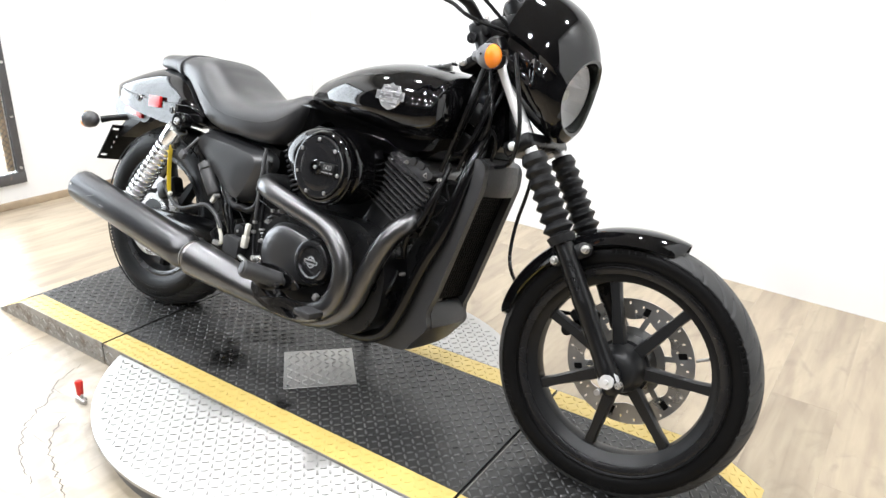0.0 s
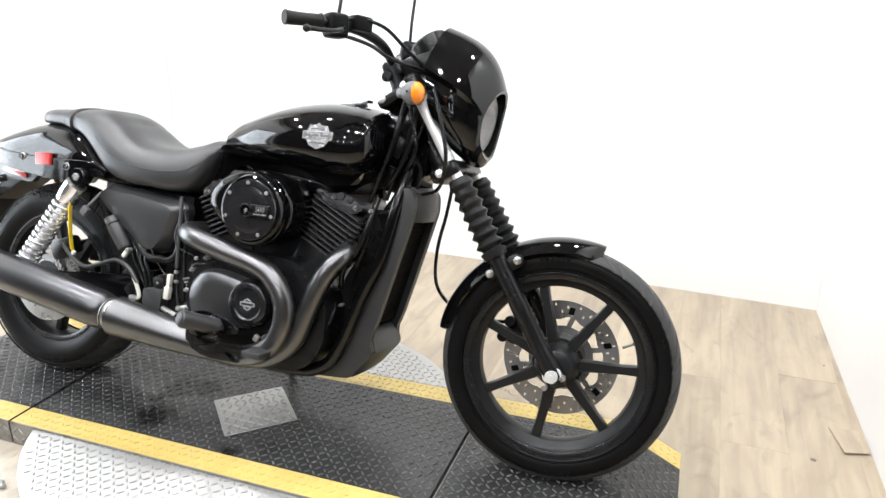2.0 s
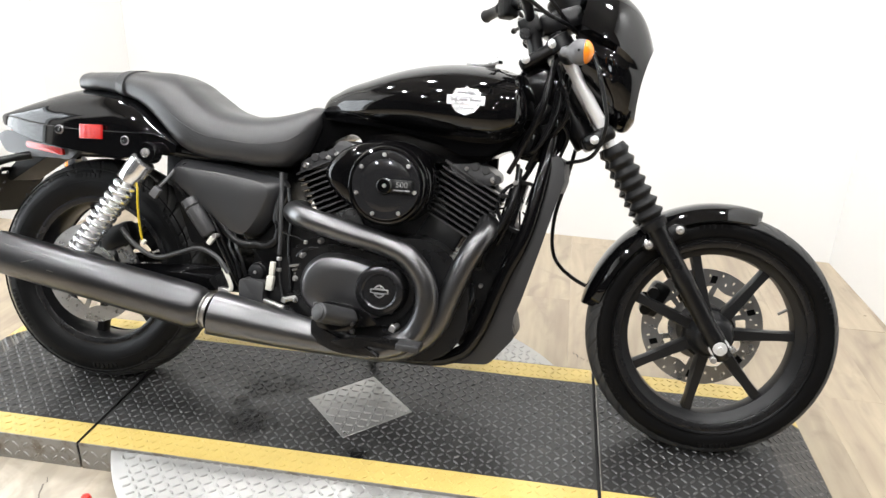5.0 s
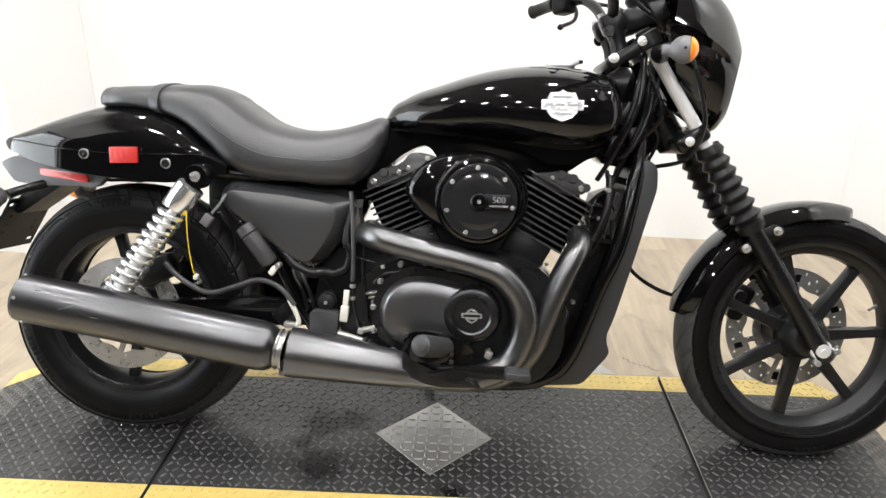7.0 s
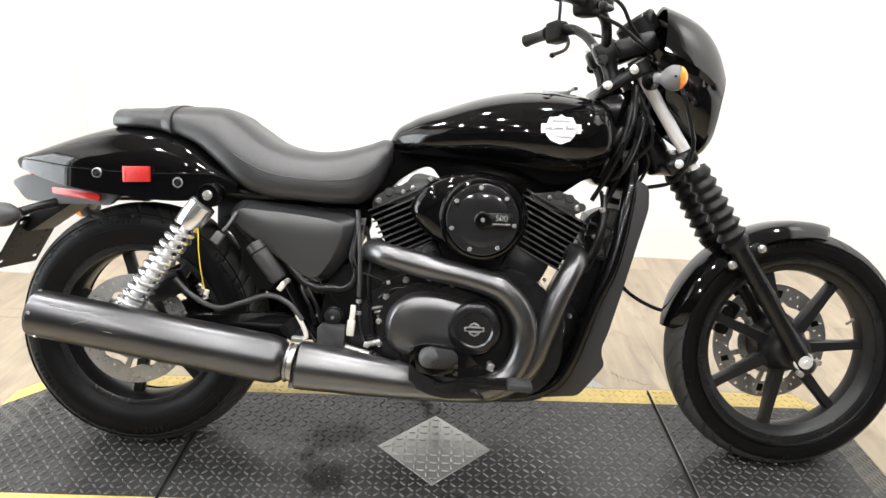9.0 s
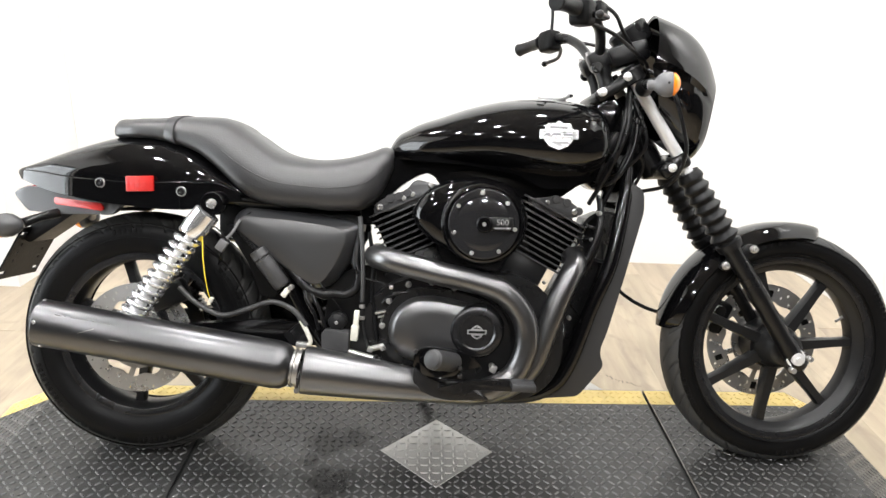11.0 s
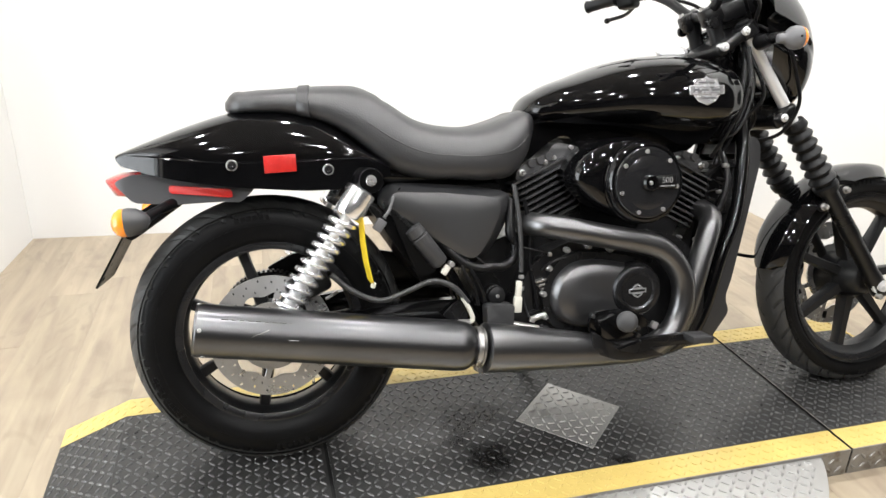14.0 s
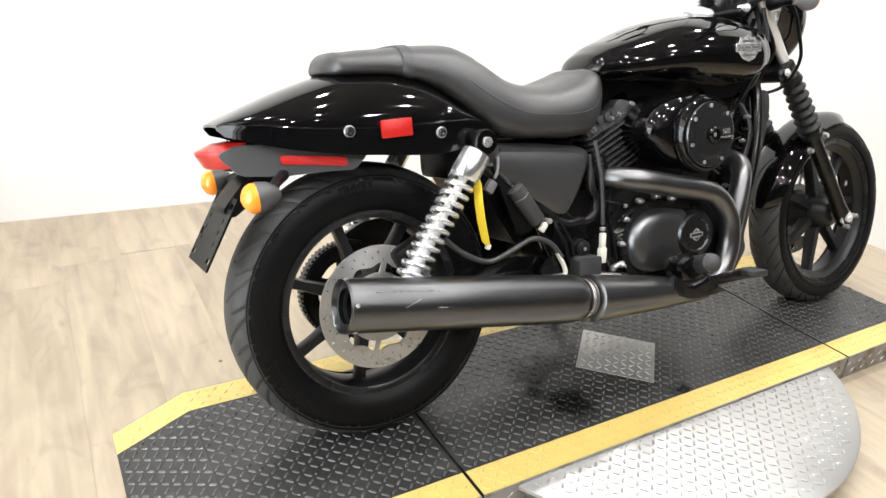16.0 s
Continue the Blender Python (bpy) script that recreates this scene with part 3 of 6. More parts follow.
def tread(u0, u1, v0, v1, inside=lambda u, v: True, zf=deck_z, pitch=0.0188, size=0.78):
    bm = bmesh.new()
    nu, nv = int((u1 - u0) / pitch), int((v1 - v0) / pitch)
    for i in range(nu):
        for j in range(nv):
            u, v = u0 + (i + 0.5) * (u1 - u0) / nu, v0 + (j + 0.5) * (v1 - v0) / nv
            if inside(u, v):
                sl = (zf(u + 0.002) - zf(u - 0.002)) / 0.004
                lug(bm, u, v, zf(u), radians(45 if (i + j) % 2 else -45), sl, size)
    return bm


def tread_pieces(parent, mat, u0, u1, v0, v1, chosen, zf=deck_z, pitch=0.0188, size=0.78):
    """The lugs of a stretch of tread, each a piece of its own."""
    nu, nv = int((u1 - u0) / pitch), int((v1 - v0) / pitch)
    for i in range(nu):
        for j in range(nv):
            u, v = u0 + (i + 0.5) * (u1 - u0) / nu, v0 + (j + 0.5) * (v1 - v0) / nv
            if chosen(u, v):
                one = bmesh.new()
                lug(one, u, v, zf(u), radians(45 if (i + j) % 2 else -45), 0.0, size)
                part("tread_lug", one, mat, parent, smooth=25)


def near_stretch(u, v):
    return 0.22 < u < 1.2 and v < -0.115


def plate_strip(us, v0, v1, lift, thick):
    """A plate that follows the deck's bends."""
    rings = [[(u, v0, deck_z(u) + lift), (u, v1, deck_z(u) + lift), (u, v1, deck_z(u) + lift - thick), (u, v0, deck_z(u) + lift - thick)] for u in us]
    return loft(rings)


platform = empty("display_platform", "dark tread-plate display platform with yellow edge stripes", "platform", at=PLAT)
for name, us in (("deck_plate", (REAR, REAR_KINK, SEAM_R - 0.004)), ("deck_plate", (SEAM_R + 0.004, SEAM_F - 0.004)), ("deck_plate", (SEAM_F + 0.004, FRONT_KINK, FRONT))):
    deck = part(name, plate_strip(us, NEAR, FAR, 0, 0.003), DECK, platform, smooth=20)
    part("tread_relief", tread(us[0] + 0.004, us[-1] - 0.004, NEAR + STRIPE + 0.003, FAR - STRIPE - 0.003, lambda u, v: not near_stretch(u, v)), DECKLUG, deck, kind="stuff", smooth=25)
    tread_pieces(deck, DECKLUG, us[0] + 0.004, us[-1] - 0.004, NEAR + STRIPE + 0.003, FAR - STRIPE - 0.003, near_stretch)
    for v0, v1 in ((NEAR, NEAR + STRIPE), (FAR - STRIPE, FAR)):
        stripe = part("edge_stripe", plate_strip(us, v0 + 0.0005, v1, 0.0008, 0.0006), YELLOW, platform, "yellow painted edge stripe", smooth=20)
        part("stripe_relief", tread(us[0] + 0.004, us[-1] - 0.004, v0 + 0.002, v1 - 0.002), YELLOW, stripe, kind="stuff", smooth=25)
for v in (NEAR, FAR):
    for u0, u1 in ((REAR + 0.012, SEAM_R - 0.003), (SEAM_R + 0.003, SEAM_F - 0.003), (SEAM_F + 0.003, FRONT - 0.012)):
        us = [u0, *[k for k in (REAR_KINK, FRONT_KINK) if u0 < k < u1], u1]
        w = 0.003 if v > 0 else -0.003
        rings = [[(u, v + w, deck_z(u) + 0.001), (u, v, deck_z(u) + 0.001), (u, v, FLOOR_Z), (u, v + w, FLOOR_Z)] for u in us]
        skirt = part("side_skirt", loft(rings), SKIRT, platform, "tread-plate side skirt", smooth=20)
        bm = bmesh.new()
        for i in range(int((u1 - u0) / 0.0245)):
            for j in range(2):
                u, h = u0 + (i + 0.5) * 0.0245, FLOOR_Z + 0.018 + 0.026 * j
                if h < deck_z(u) - 0.012:
                    one = bmesh.new()
                    lug(one, 0, 0, 0, radians(45 if (i + j) % 2 else -45))
                    bmesh.ops.transform(one, matrix=pose(u, v + w, h, 90 if v < 0 else -90), verts=one.verts)
                    add(bm, one)
        part("skirt_relief", bm, SKIRT, skirt, kind="stuff", smooth=25)
for u in (SEAM_R, SEAM_F):
    part("seam", block(pose(u, 0, -0.009), 0.012, FAR - NEAR, 0.003, 0), SEAM, platform, "black gap between the plates")
# Added pale strip stands in for the reflection on the front seam's edge.
part("seam_glint", block(pose(SEAM_F + 0.0055, 0, -0.0006), 0.0022, FAR - NEAR - 0.004, 0.0022, 0), SKIRT, platform, "pale strip painting the glint along the gap")
part("inner_frame", block(pose(0.65, 0, -0.042), 1.9, 0.5, 0.05, 0.003), SATIN, platform)

# the bright cover plate set diagonally in the deck
cover_plate = empty("cover_plate", "bare aluminium tread-plate cover set diagonally in the deck", "plate", at=pose(0.704, -0.089, 0.0005, 0, 0, 45.2))
part("plate", block(pose(0, 0, 0.0012), 0.196, 0.196, 0.0024, 0.0008, 1), ALU, cover_plate)
tread_pieces(cover_plate, ALU, -0.092, 0.092, -0.092, 0.092, lambda u, v: True, lambda u: 0.0024, 0.0196, 0.84)
for sx, sy in ((-1, -1), (-1, 1), (1, -1), (1, 1)):
    part("screw", rod((sx * 0.085, sy * 0.085, 0.002), (sx * 0.085, sy * 0.085, 0.0045), 0.006, 10), STEEL, cover_plate)

# the round turntable plate under the platform
DISC_C, DISC_R = (0.703, -0.09), 0.583
turntable = empty("turntable", "round bare aluminium tread-plate turntable on the floor", "turntable", at=pose(*DISC_C, 0))
part("top_plate", turned([(0, DISC_R), (0.85, DISC_R), (1, DISC_R - 0.003)], (0, 0, -0.016), (0, 0, -0.006), 120), ALU, turntable)
part("base_ring", turned([(0, DISC_R - 0.02), (1, DISC_R - 0.02)], (0, 0, FLOOR_Z), (0, 0, -0.016), 96), GREYPLASTIC, turntable)
part("tread_relief", tread(-DISC_R, DISC_R, -DISC_R, DISC_R, lambda u, v: u * u + v * v < (DISC_R - 0.02) ** 2 and abs(v + 0.0) > 0.24, lambda u: -0.006, 0.0205, 0.84), ALU, turntable, kind="stuff", smooth=25)

# red-handled clamp on the floor
clamp = empty("toggle_clamp", "red-handled steel toggle clamp beside the turntable", "clamp", at=pose(0.235, -0.525, FLOOR_Z))
part("handle", turned([(0, 0.007), (0.1, 0.0085), (0.5, 0.0095), (0.85, 0.011), (0.96, 0.0085), (1, 0.003)], (0, 0, 0.022), (-0.003, 0.003, 0.066), 16), REDGRIP, clamp, "red rubber grip")
bm = rod((-0.022, 0.004, 0.012), (0.03, -0.006, 0.012), 0.0055, 10)
block(pose(0, 0, 0.008), 0.03, 0.018, 0.016, 0.002, bm=bm)
rod((0, 0, 0.012), (0, 0, 0.024), 0.005, 10, bm)
rod((0.012, -0.004, 0.012), (0.014, -0.004, 0.03), 0.003, 8, bm)
part("lever_body", bm, STEEL, clamp)

# ---- the motorcycle ----
LEAN_DEG, TRACK_Y = 14.5, -0.085
BIKE = pose(0, TRACK_Y, 0, -LEAN_DEG)
bike = empty("motorcycle", "gloss black cruiser motorcycle leaning on its side stand on the platform", "motorcycle", at=BIKE)


def tyre_mesh(cx, cz, R, half, rim, period, n=880):
    """A round-section tyre with long slanted tread grooves."""
    h = (R - rim) * 0.56
    angles = [-128, -116, -104, -92, -84, -78] + [-74 + 148 * k / 44 for k in range(45)] + [78, 84, 92, 104, 116, 128]
    sec = []
    for deg in angles:
        a = radians(deg)
        y = half * power(math.sin(a), 0.92)
        r = R - h + h * power(math.cos(a), 0.9) if abs(deg) < 90 else R - h + (R - rim - h) * 1.55 * math.cos(a)
        sec.append((max(r, rim), y))
    m = len(sec)
    inner = [(rim - 0.004, half * 0.62), (rim - 0.004, -half * 0.62)]
    bm = bmesh.new()
    rings = []
    for k in range(n):
        th = math.tau * k / n
        ring = []
        for i, (r, y) in enumerate(sec + inner):
            d = 0.0
            f = abs(y) / half
            if i < m and abs(angles[i]) < 75:
                turn = th / period + (0.5 if y > 0 else 0.0)
                if 0.1 < f < 0.95:
                    d = 0.006 * min(1, max(0, 1.6 - abs((turn + 0.95 * f ** 1.3) % 1.0 - 0.5) / 0.034))
                if 0.45 < f < 0.93:
                    d = max(d, 0.005 * min(1, max(0, 1.6 - abs((turn + 0.5 + 0.7 * f) % 1.0 - 0.5) / 0.03)))
            ring.append(bm.verts.new((cx + (r - d) * math.cos(th), y, cz + (r - d) * math.sin(th))))
        rings.append(ring)
    m += 2
    for k in range(n):
        p, q = rings[k], rings[(k + 1) % n]
        for i in range(m):
            j = (i + 1) % m
            bm.faces.new((p[i], p[j], q[j], q[i]))
    return bm


def spoke_mesh(cx, cz, r0, r1, ang, w0, w1, t, y0=0.0):
    rings = []
    for f in (0, 0.25, 0.5, 0.75, 1.0):
        r, w = r0 + (r1 - r0) * f, w0 + (w1 - w0) * f + (0.003 if f == 1.0 else 0)
        tt = t * (1 - 0.25 * f)
        c, s = math.cos(ang), math.sin(ang)
        ring = []
        for a, b in ((-1, -0.5), (-0.78, -1), (0.78, -1), (1, -0.5), (1, 0.5), (0.78, 1), (-0.78, 1), (-1, 0.5)):
            x, z = r, a * w
            ring.append((cx + x * c - z * s, y0 + b * tt, cz + x * s + z * c))
        rings.append(ring)
    return loft(rings)


def disc_mesh(cx, cz, y, r_out, r_in, holes=54, t=0.0025):
    """A brake rotor with a scalloped inner edge and drilled holes set through it."""
    bm = bmesh.new()
    n = holes * 4
    radii = [r_in + (r_out - r_in) * f for f in (0, 0.15, 0.29, 0.43, 0.57, 0.71, 0.85, 1)]
    grid = {}
    for side, yy in ((0, y - t), (1, y + t)):
        for i, r in enumerate(radii):
            for k in range(n):
                a = math.tau * k / n
                rr = r + (0.004 * math.sin(a * 10) if i == 0 else 0)
                grid[side, i, k] = bm.verts.new((cx + rr * math.cos(a), yy, cz + rr * math.sin(a)))
    gone = set()
    for k in range(holes):
        row = (1, 4, 2, 5)[k % 4]
        gone.add((row, k * 4))
    m = len(radii)
    for i in range(m - 1):
        for k in range(n):
            j = (k + 1) % n
            if (i, k) in gone:
                for (p, q) in (((i, k), (i, j)), ((i, j), (i + 1, j)), ((i + 1, j), (i + 1, k)), ((i + 1, k), (i, k))):
                    bm.faces.new((grid[0, *p], grid[0, *q], grid[1, *q], grid[1, *p]))
                continue
            for s in (0, 1):
                bm.faces.new((grid[s, i, k], grid[s, i, j], grid[s, i + 1, j], grid[s, i + 1, k]))
    for k in range(n):
        j = (k + 1) % n
        for i in (0, m - 1):
            bm.faces.new((grid[0, i, k], grid[0, i, j], grid[1, i, j], grid[1, i, k]))
    return bm


def wheel(name, cx, cz, R, half, rim, hub, phase, disc_y, disc_r, period, well=0.034, arms=6):
    f = half * 0.72
    profile = [(rim + 0.004, -f), (rim + 0.006, -f - 0.004), (rim - 0.006, -f - 0.004), (rim - 0.01, -f + 0.006), (rim - well * 0.7, -f * 0.62), (rim - well * 0.91, -f * 0.5), (rim - well, 0),
               (rim - well * 0.91, f * 0.5), (rim - well * 0.7, f * 0.62), (rim - 0.01, f - 0.006), (rim - 0.006, f + 0.004), (rim + 0.006, f + 0.004), (rim + 0.004, f), (rim - 0.004, f * 0.5), (rim - 0.006, -f * 0.5)]
    w = part(name, lathe_y(profile, cx, cz, 96), WHEEL, bike, "black cast seven-spoke wheel")
    tyre = part("tyre", tyre_mesh(cx, cz, R, half, rim, period), RUBBER, w, "black rubber tyre with slanted grooves", smooth=42)
    # Tread faces take the lighter rubber that paints in the light they catch.
    tyre.data.materials.append(TREAD)
    for face in tyre.data.polygons:
        q = face.center
        if abs(q.y) < half * 0.93 and math.hypot(q.x - cx, q.z - cz) > R - 0.03:
            face.material_index = 1
    for sgn in (-1, 1):
        for rr, out in ((R - 0.058, 0.985), (R - 0.026, 0.955)):
            part("sidewall_ridge", lathe_y([(rr, sgn * half * (out - 0.03)), (rr + 0.0008, sgn * (half * out + 0.0016)), (rr + 0.0026, sgn * (half * out + 0.0016)), (rr + 0.0034, sgn * half * (out - 0.03))], cx, cz, 96), RUBBER, w)
    bm = bmesh.new()
    mark_r = R - 0.42 * (R - rim)
    for g, count in ((0.3, 9), (1.55, 6), (3.44, 9), (4.7, 6)):
        for k in range(count):
            a = g + k * 0.05
            for yy in (-half + 0.0006, half - 0.0006):
                block(Matrix.Translation((cx + mark_r * math.cos(a), yy, cz + mark_r * math.sin(a))) @ pose(0, 0, 0, 0, 90 - math.degrees(a)), 0.0085, 0.0022, 0.011, 0.0006, 1, bm)
    part("sidewall_mark", bm, RUBBER, w, kind="stuff")
    for sgn in (-1, 1):
        lip = [(rim - 0.012, sgn * (f + 0.0005)), (rim + 0.0045, sgn * (f + 0.0045)), (rim + 0.0045, sgn * (f + 0.0068)), (rim - 0.001, sgn * (f + 0.0078)), (rim - 0.012, sgn * (f + 0.003))]
        part("rim_lip", lathe_y(lip, cx, cz, 96), LIP, w)
    for k in range(7):
        a = radians(phase + k * 360 / 7)
        part("spoke", spoke_mesh(cx, cz, hub * 0.8, rim - well * 0.82, a, 0.0155, 0.0095, 0.018), WHEEL, w)
    hubp = [(0.012, -0.058), (hub * 0.7, -0.058), (hub * 0.82, -0.054), (hub * 1.02, -0.024), (hub * 1.1, -0.012), (hub * 1.1, 0.012), (hub * 1.02, 0.024), (hub * 0.82, 0.054), (hub * 0.7, 0.058), (0.012, 0.058)]
    part("hub", lathe_y(hubp, cx, cz, 40), WHEEL, w)
    part("brake_disc", disc_mesh(cx, cz, disc_y, disc_r, disc_r * 0.7), DISC, w, "drilled steel brake disc", smooth=30)
    bm = lathe_y([(disc_r * 0.42, disc_y - 0.002), (disc_r * 0.56, disc_y - 0.002), (disc_r * 0.56, disc_y + 0.002), (disc_r * 0.42, disc_y + 0.002)], cx, cz, 48)
    for k in range(arms):
        a = radians(phase + 20 + 360 * k / arms)
        c, s = math.cos(a), math.sin(a)
        out = [(disc_r * 0.5, -0.007), (disc_r * 0.75, -0.015), (disc_r * 0.75, -0.002), (disc_r * 0.5, 0.006)]
        part("disc_arm", slab([(cx + u * c - v * s, cz + u * s + v * c) for u, v in out], disc_y - 0.002, disc_y + 0.002, 0.0006, 1), DISC, w)
        q = [(disc_r * 0.77, -0.007), (disc_r * 0.9, -0.009), (disc_r * 0.9, 0.005), (disc_r * 0.77, 0.007)]
        if cx > 1:
            part("disc_slot", slab([(cx + u * c - v * s, cz + u * s + v * c) for u, v in q], disc_y - 0.0034, disc_y + 0.0034, 0.0005, 1), MATTE, w)
    part("disc_carrier", bm, DISC, w)
    part("disc_hub", lathe_y([(0.01, min(disc_y, 0) - 0.001), (disc_r * 0.43, min(disc_y, 0) - 0.001), (disc_r * 0.43, max(disc_y, 0) + 0.001), (0.01, max(disc_y, 0) + 0.001)], cx, cz, 32), WHEEL, w)
    a = radians(phase + 20)
    part("valve_stem", rod((cx + (rim - 0.03) * math.cos(a), 0, cz + (rim - 0.03) * math.sin(a)), (cx + (rim - 0.06) * math.cos(a), -0.012, cz + (rim - 0.06) * math.sin(a)), 0.0034, 10), STEEL, w)
    return w


FX, FZ, FR = 1.531, 0.282, 0.284
RX, RZ, RR = 0.006, 0.289, 0.289
front_wheel = wheel("front_wheel", FX, FZ, FR, 0.052, 0.219, 0.05, 3, 0.062, 0.143, math.tau / 20)
STEER = Matrix.Translation((FX, 0.008, FZ)) @ pose(0, 0, 0, 0, 0, 3.8) @ Matrix.Translation((-FX, 0, -FZ))
front_wheel.matrix_basis = STEER
rear_wheel = wheel("rear_wheel", RX, RZ, RR, 0.072, 0.191, 0.055, 4, -0.083, 0.127, math.tau / 22, 0.018)

# belt pulley on the far side of the rear wheel
pulley = part("belt_pulley", lathe_y([(0.072, 0.084), (0.1, 0.084), (0.104, 0.08), (0.108, 0.08), (0.108, 0.112), (0.104, 0.112), (0.1, 0.106), (0.072, 0.106)], RX, RZ, 72), SATIN, rear_wheel, "black belt pulley")
for k in range(5):
    a = radians(20 + 72 * k)
    part("pulley_arm", spoke_mesh(RX, RZ, 0.04, 0.076, a, 0.017, 0.02, 0.008, 0.094), SATIN, pulley)
teeth = bmesh.new()
for k in range(64):
    a = math.tau * k / 64
    block(Matrix.Translation((RX + 0.1095 * math.cos(a), 0.096, RZ + 0.1095 * math.sin(a))) @ pose(0, 0, 0, 0, -math.degrees(a)), 0.005, 0.026, 0.0055, 0, bm=teeth)
part("pulley_teeth", teeth, SATIN, pulley, kind="stuff")

# front fork
AX = (1.537, 0.272)
RAKE = Vector((-0.54, 0, 0.842)).normalized()


def on_fork(y, d, out=0.0):
    """A point d along the fork leg at y from the axle, moved forward by out."""
    p = Vector((AX[0], y, AX[1])) + RAKE * d
    return p + Vector((0.842, 0, 0.54)) * out


for sy in (-0.078, 0.078):
    leg = part("fork_leg", turned([(0, 0.017), (0.02, 0.0225), (0.16, 0.0225), (0.2, 0.0205), (0.5, 0.0205), (0.52, 0.022), (0.56, 0.022), (0.6, 0.021), (1, 0.021)], on_fork(sy, -0.03), on_fork(sy, 0.335), 24), SATIN, bike, "black fork slider")
    prof = [(0, 0.028), (0.07, 0.031), (0.085, 0.031)]
    folds = 7
    for k in range(folds):
        t0 = 0.1 + 0.88 * k / folds
        big = 0.0335 - 0.0045 * k / folds
        prof += [(t0, 0.0235), (t0 + 0.015, 0.0235), (t0 + 0.06, big), (t0 + 0.075, big)]
    prof += [(0.98, 0.026), (1, 0.025)]
    part("gaiter", turned(prof, on_fork(sy, 0.3), on_fork(sy, 0.505), 28), BOOT, leg, "ribbed rubber fork gaiter", smooth=24)
    part("fork_tube", rod(on_fork(sy, 0.49), on_fork(sy, 0.75), 0.014, 24), FORKTUBE, leg, "polished steel fork tube")
    part("axle_nut" if sy < 0 else "axle_head", turned([(0, 0.0225), (0.3, 0.0225), (0.34, 0.0205), (0.36, 0.0155), (0.75, 0.015), (0.78, 0.006), (0.9, 0.005)], (AX[0], sy - math.copysign(0.005, -sy), AX[1]), (AX[0], sy + math.copysign(0.03, sy), AX[1]), 18), CAPMETAL, leg)
    if sy < 0:
        for dx, dz in ((0.026, 0.002), (-0.012, -0.026)):
            part("pinch_bolt", rod((AX[0] + dx, sy - 0.014, AX[1] + dz), (AX[0] + dx, sy - 0.03, AX[1] + dz), 0.007, 10), STEEL, leg)
    part("fender_bracket", slab(rounded([(1.348, 0.48), (1.366, 0.47), (1.40, 0.487), (1.442, 0.516), (1.44, 0.533), (1.418, 0.538), (1.38, 0.512)], 0.008, 3), math.copysign(0.07, sy), math.copysign(0.079, sy), 0.002), SATIN, leg)
    for x, z in ((1.364, 0.485), (1.427, 0.524)):
        part("fender_bolt", turned([(0, 0.0095), (0.25, 0.0095), (0.3, 0.007), (0.85, 0.0066), (0.9, 0.0035), (0.75, 0.002)], (x, sy, z), (x, sy + math.copysign(0.015, sy), z), 16), STEEL, leg)
part("front_axle", rod((AX[0], -0.085, AX[1]), (AX[0], 0.085, AX[1]), 0.01, 12), STEEL, bike)
bm = block(Matrix.Translation(on_fork(0, 0.535, -0.02)) @ pose(0, 0, 0, 0, -32.7), 0.075, 0.2, 0.036, 0.012, 3)
rod(on_fork(0, 0.53, -0.045), on_fork(0, 0.73, -0.045), 0.03, 18, bm)
part("lower_triple_clamp", bm, SATIN, bike)
bm = block(Matrix.Translation(on_fork(0, 0.757, -0.038)) @ pose(0, 0, 0, 0, -32.7), 0.12, 0.19, 0.026, 0.009, 3)
for sy in (-0.078, 0.078):
    rod(on_fork(sy, 0.742, 0), on_fork(sy, 0.775, 0), 0.0265, 20, bm)
    rod(on_fork(sy, 0.77, 0), on_fork(sy, 0.782, 0), 0.017, 6, bm)
part("upper_triple_clamp", bm, SATIN, bike)
for sy in (-0.078, 0.078):
    for d, o in ((0.535, -0.03), (0.763, -0.014), (0.763, -0.08)):
        q = on_fork(sy, d, o)
        out = Vector((0, math.copysign(1, sy), 0))
        part("clamp_bolt", turned([(0, 0.0098), (0.8, 0.0098), (0.84, 0.0085), (0.86, 0.0062), (0.98, 0.0058), (1, 0.003), (0.93, 0.001)], q, q + out * 0.03, 20), CAPMETAL, bike)

neck = rounded([(1.03, 0.80), (1.05, 0.845), (1.10, 0.868), (1.16, 0.80), (1.175, 0.70), (1.12, 0.645), (1.04, 0.655), (1.03, 0.72)], 0.03)
part("neck_cover", slab(neck, -0.05, 0.05, 0.014, 3), FRAME, bike, "black steering neck cover")
for x, y, z, a in ((1.075, -0.062, 0.69, 20), (1.12, -0.058, 0.71, -15), (1.10, -0.06, 0.76, 30)):
    part("neck_connector", block(pose(x, y, z, 0, a), 0.03, 0.018, 0.05, 0.004), SATIN, bike)

# front caliper on the far side, and fender
bm = block(pose(1.41, 0.072, 0.34, 0, 25), 0.045, 0.05, 0.085, 0.012, 2)
rod((1.40, 0.04, 0.36), (1.40, 0.02, 0.36), 0.014, 12, bm)
rod((1.385, 0.04, 0.32), (1.385, 0.02, 0.32), 0.014, 12, bm)
part("front_caliper", bm, CALIPER, bike, "black front brake caliper")


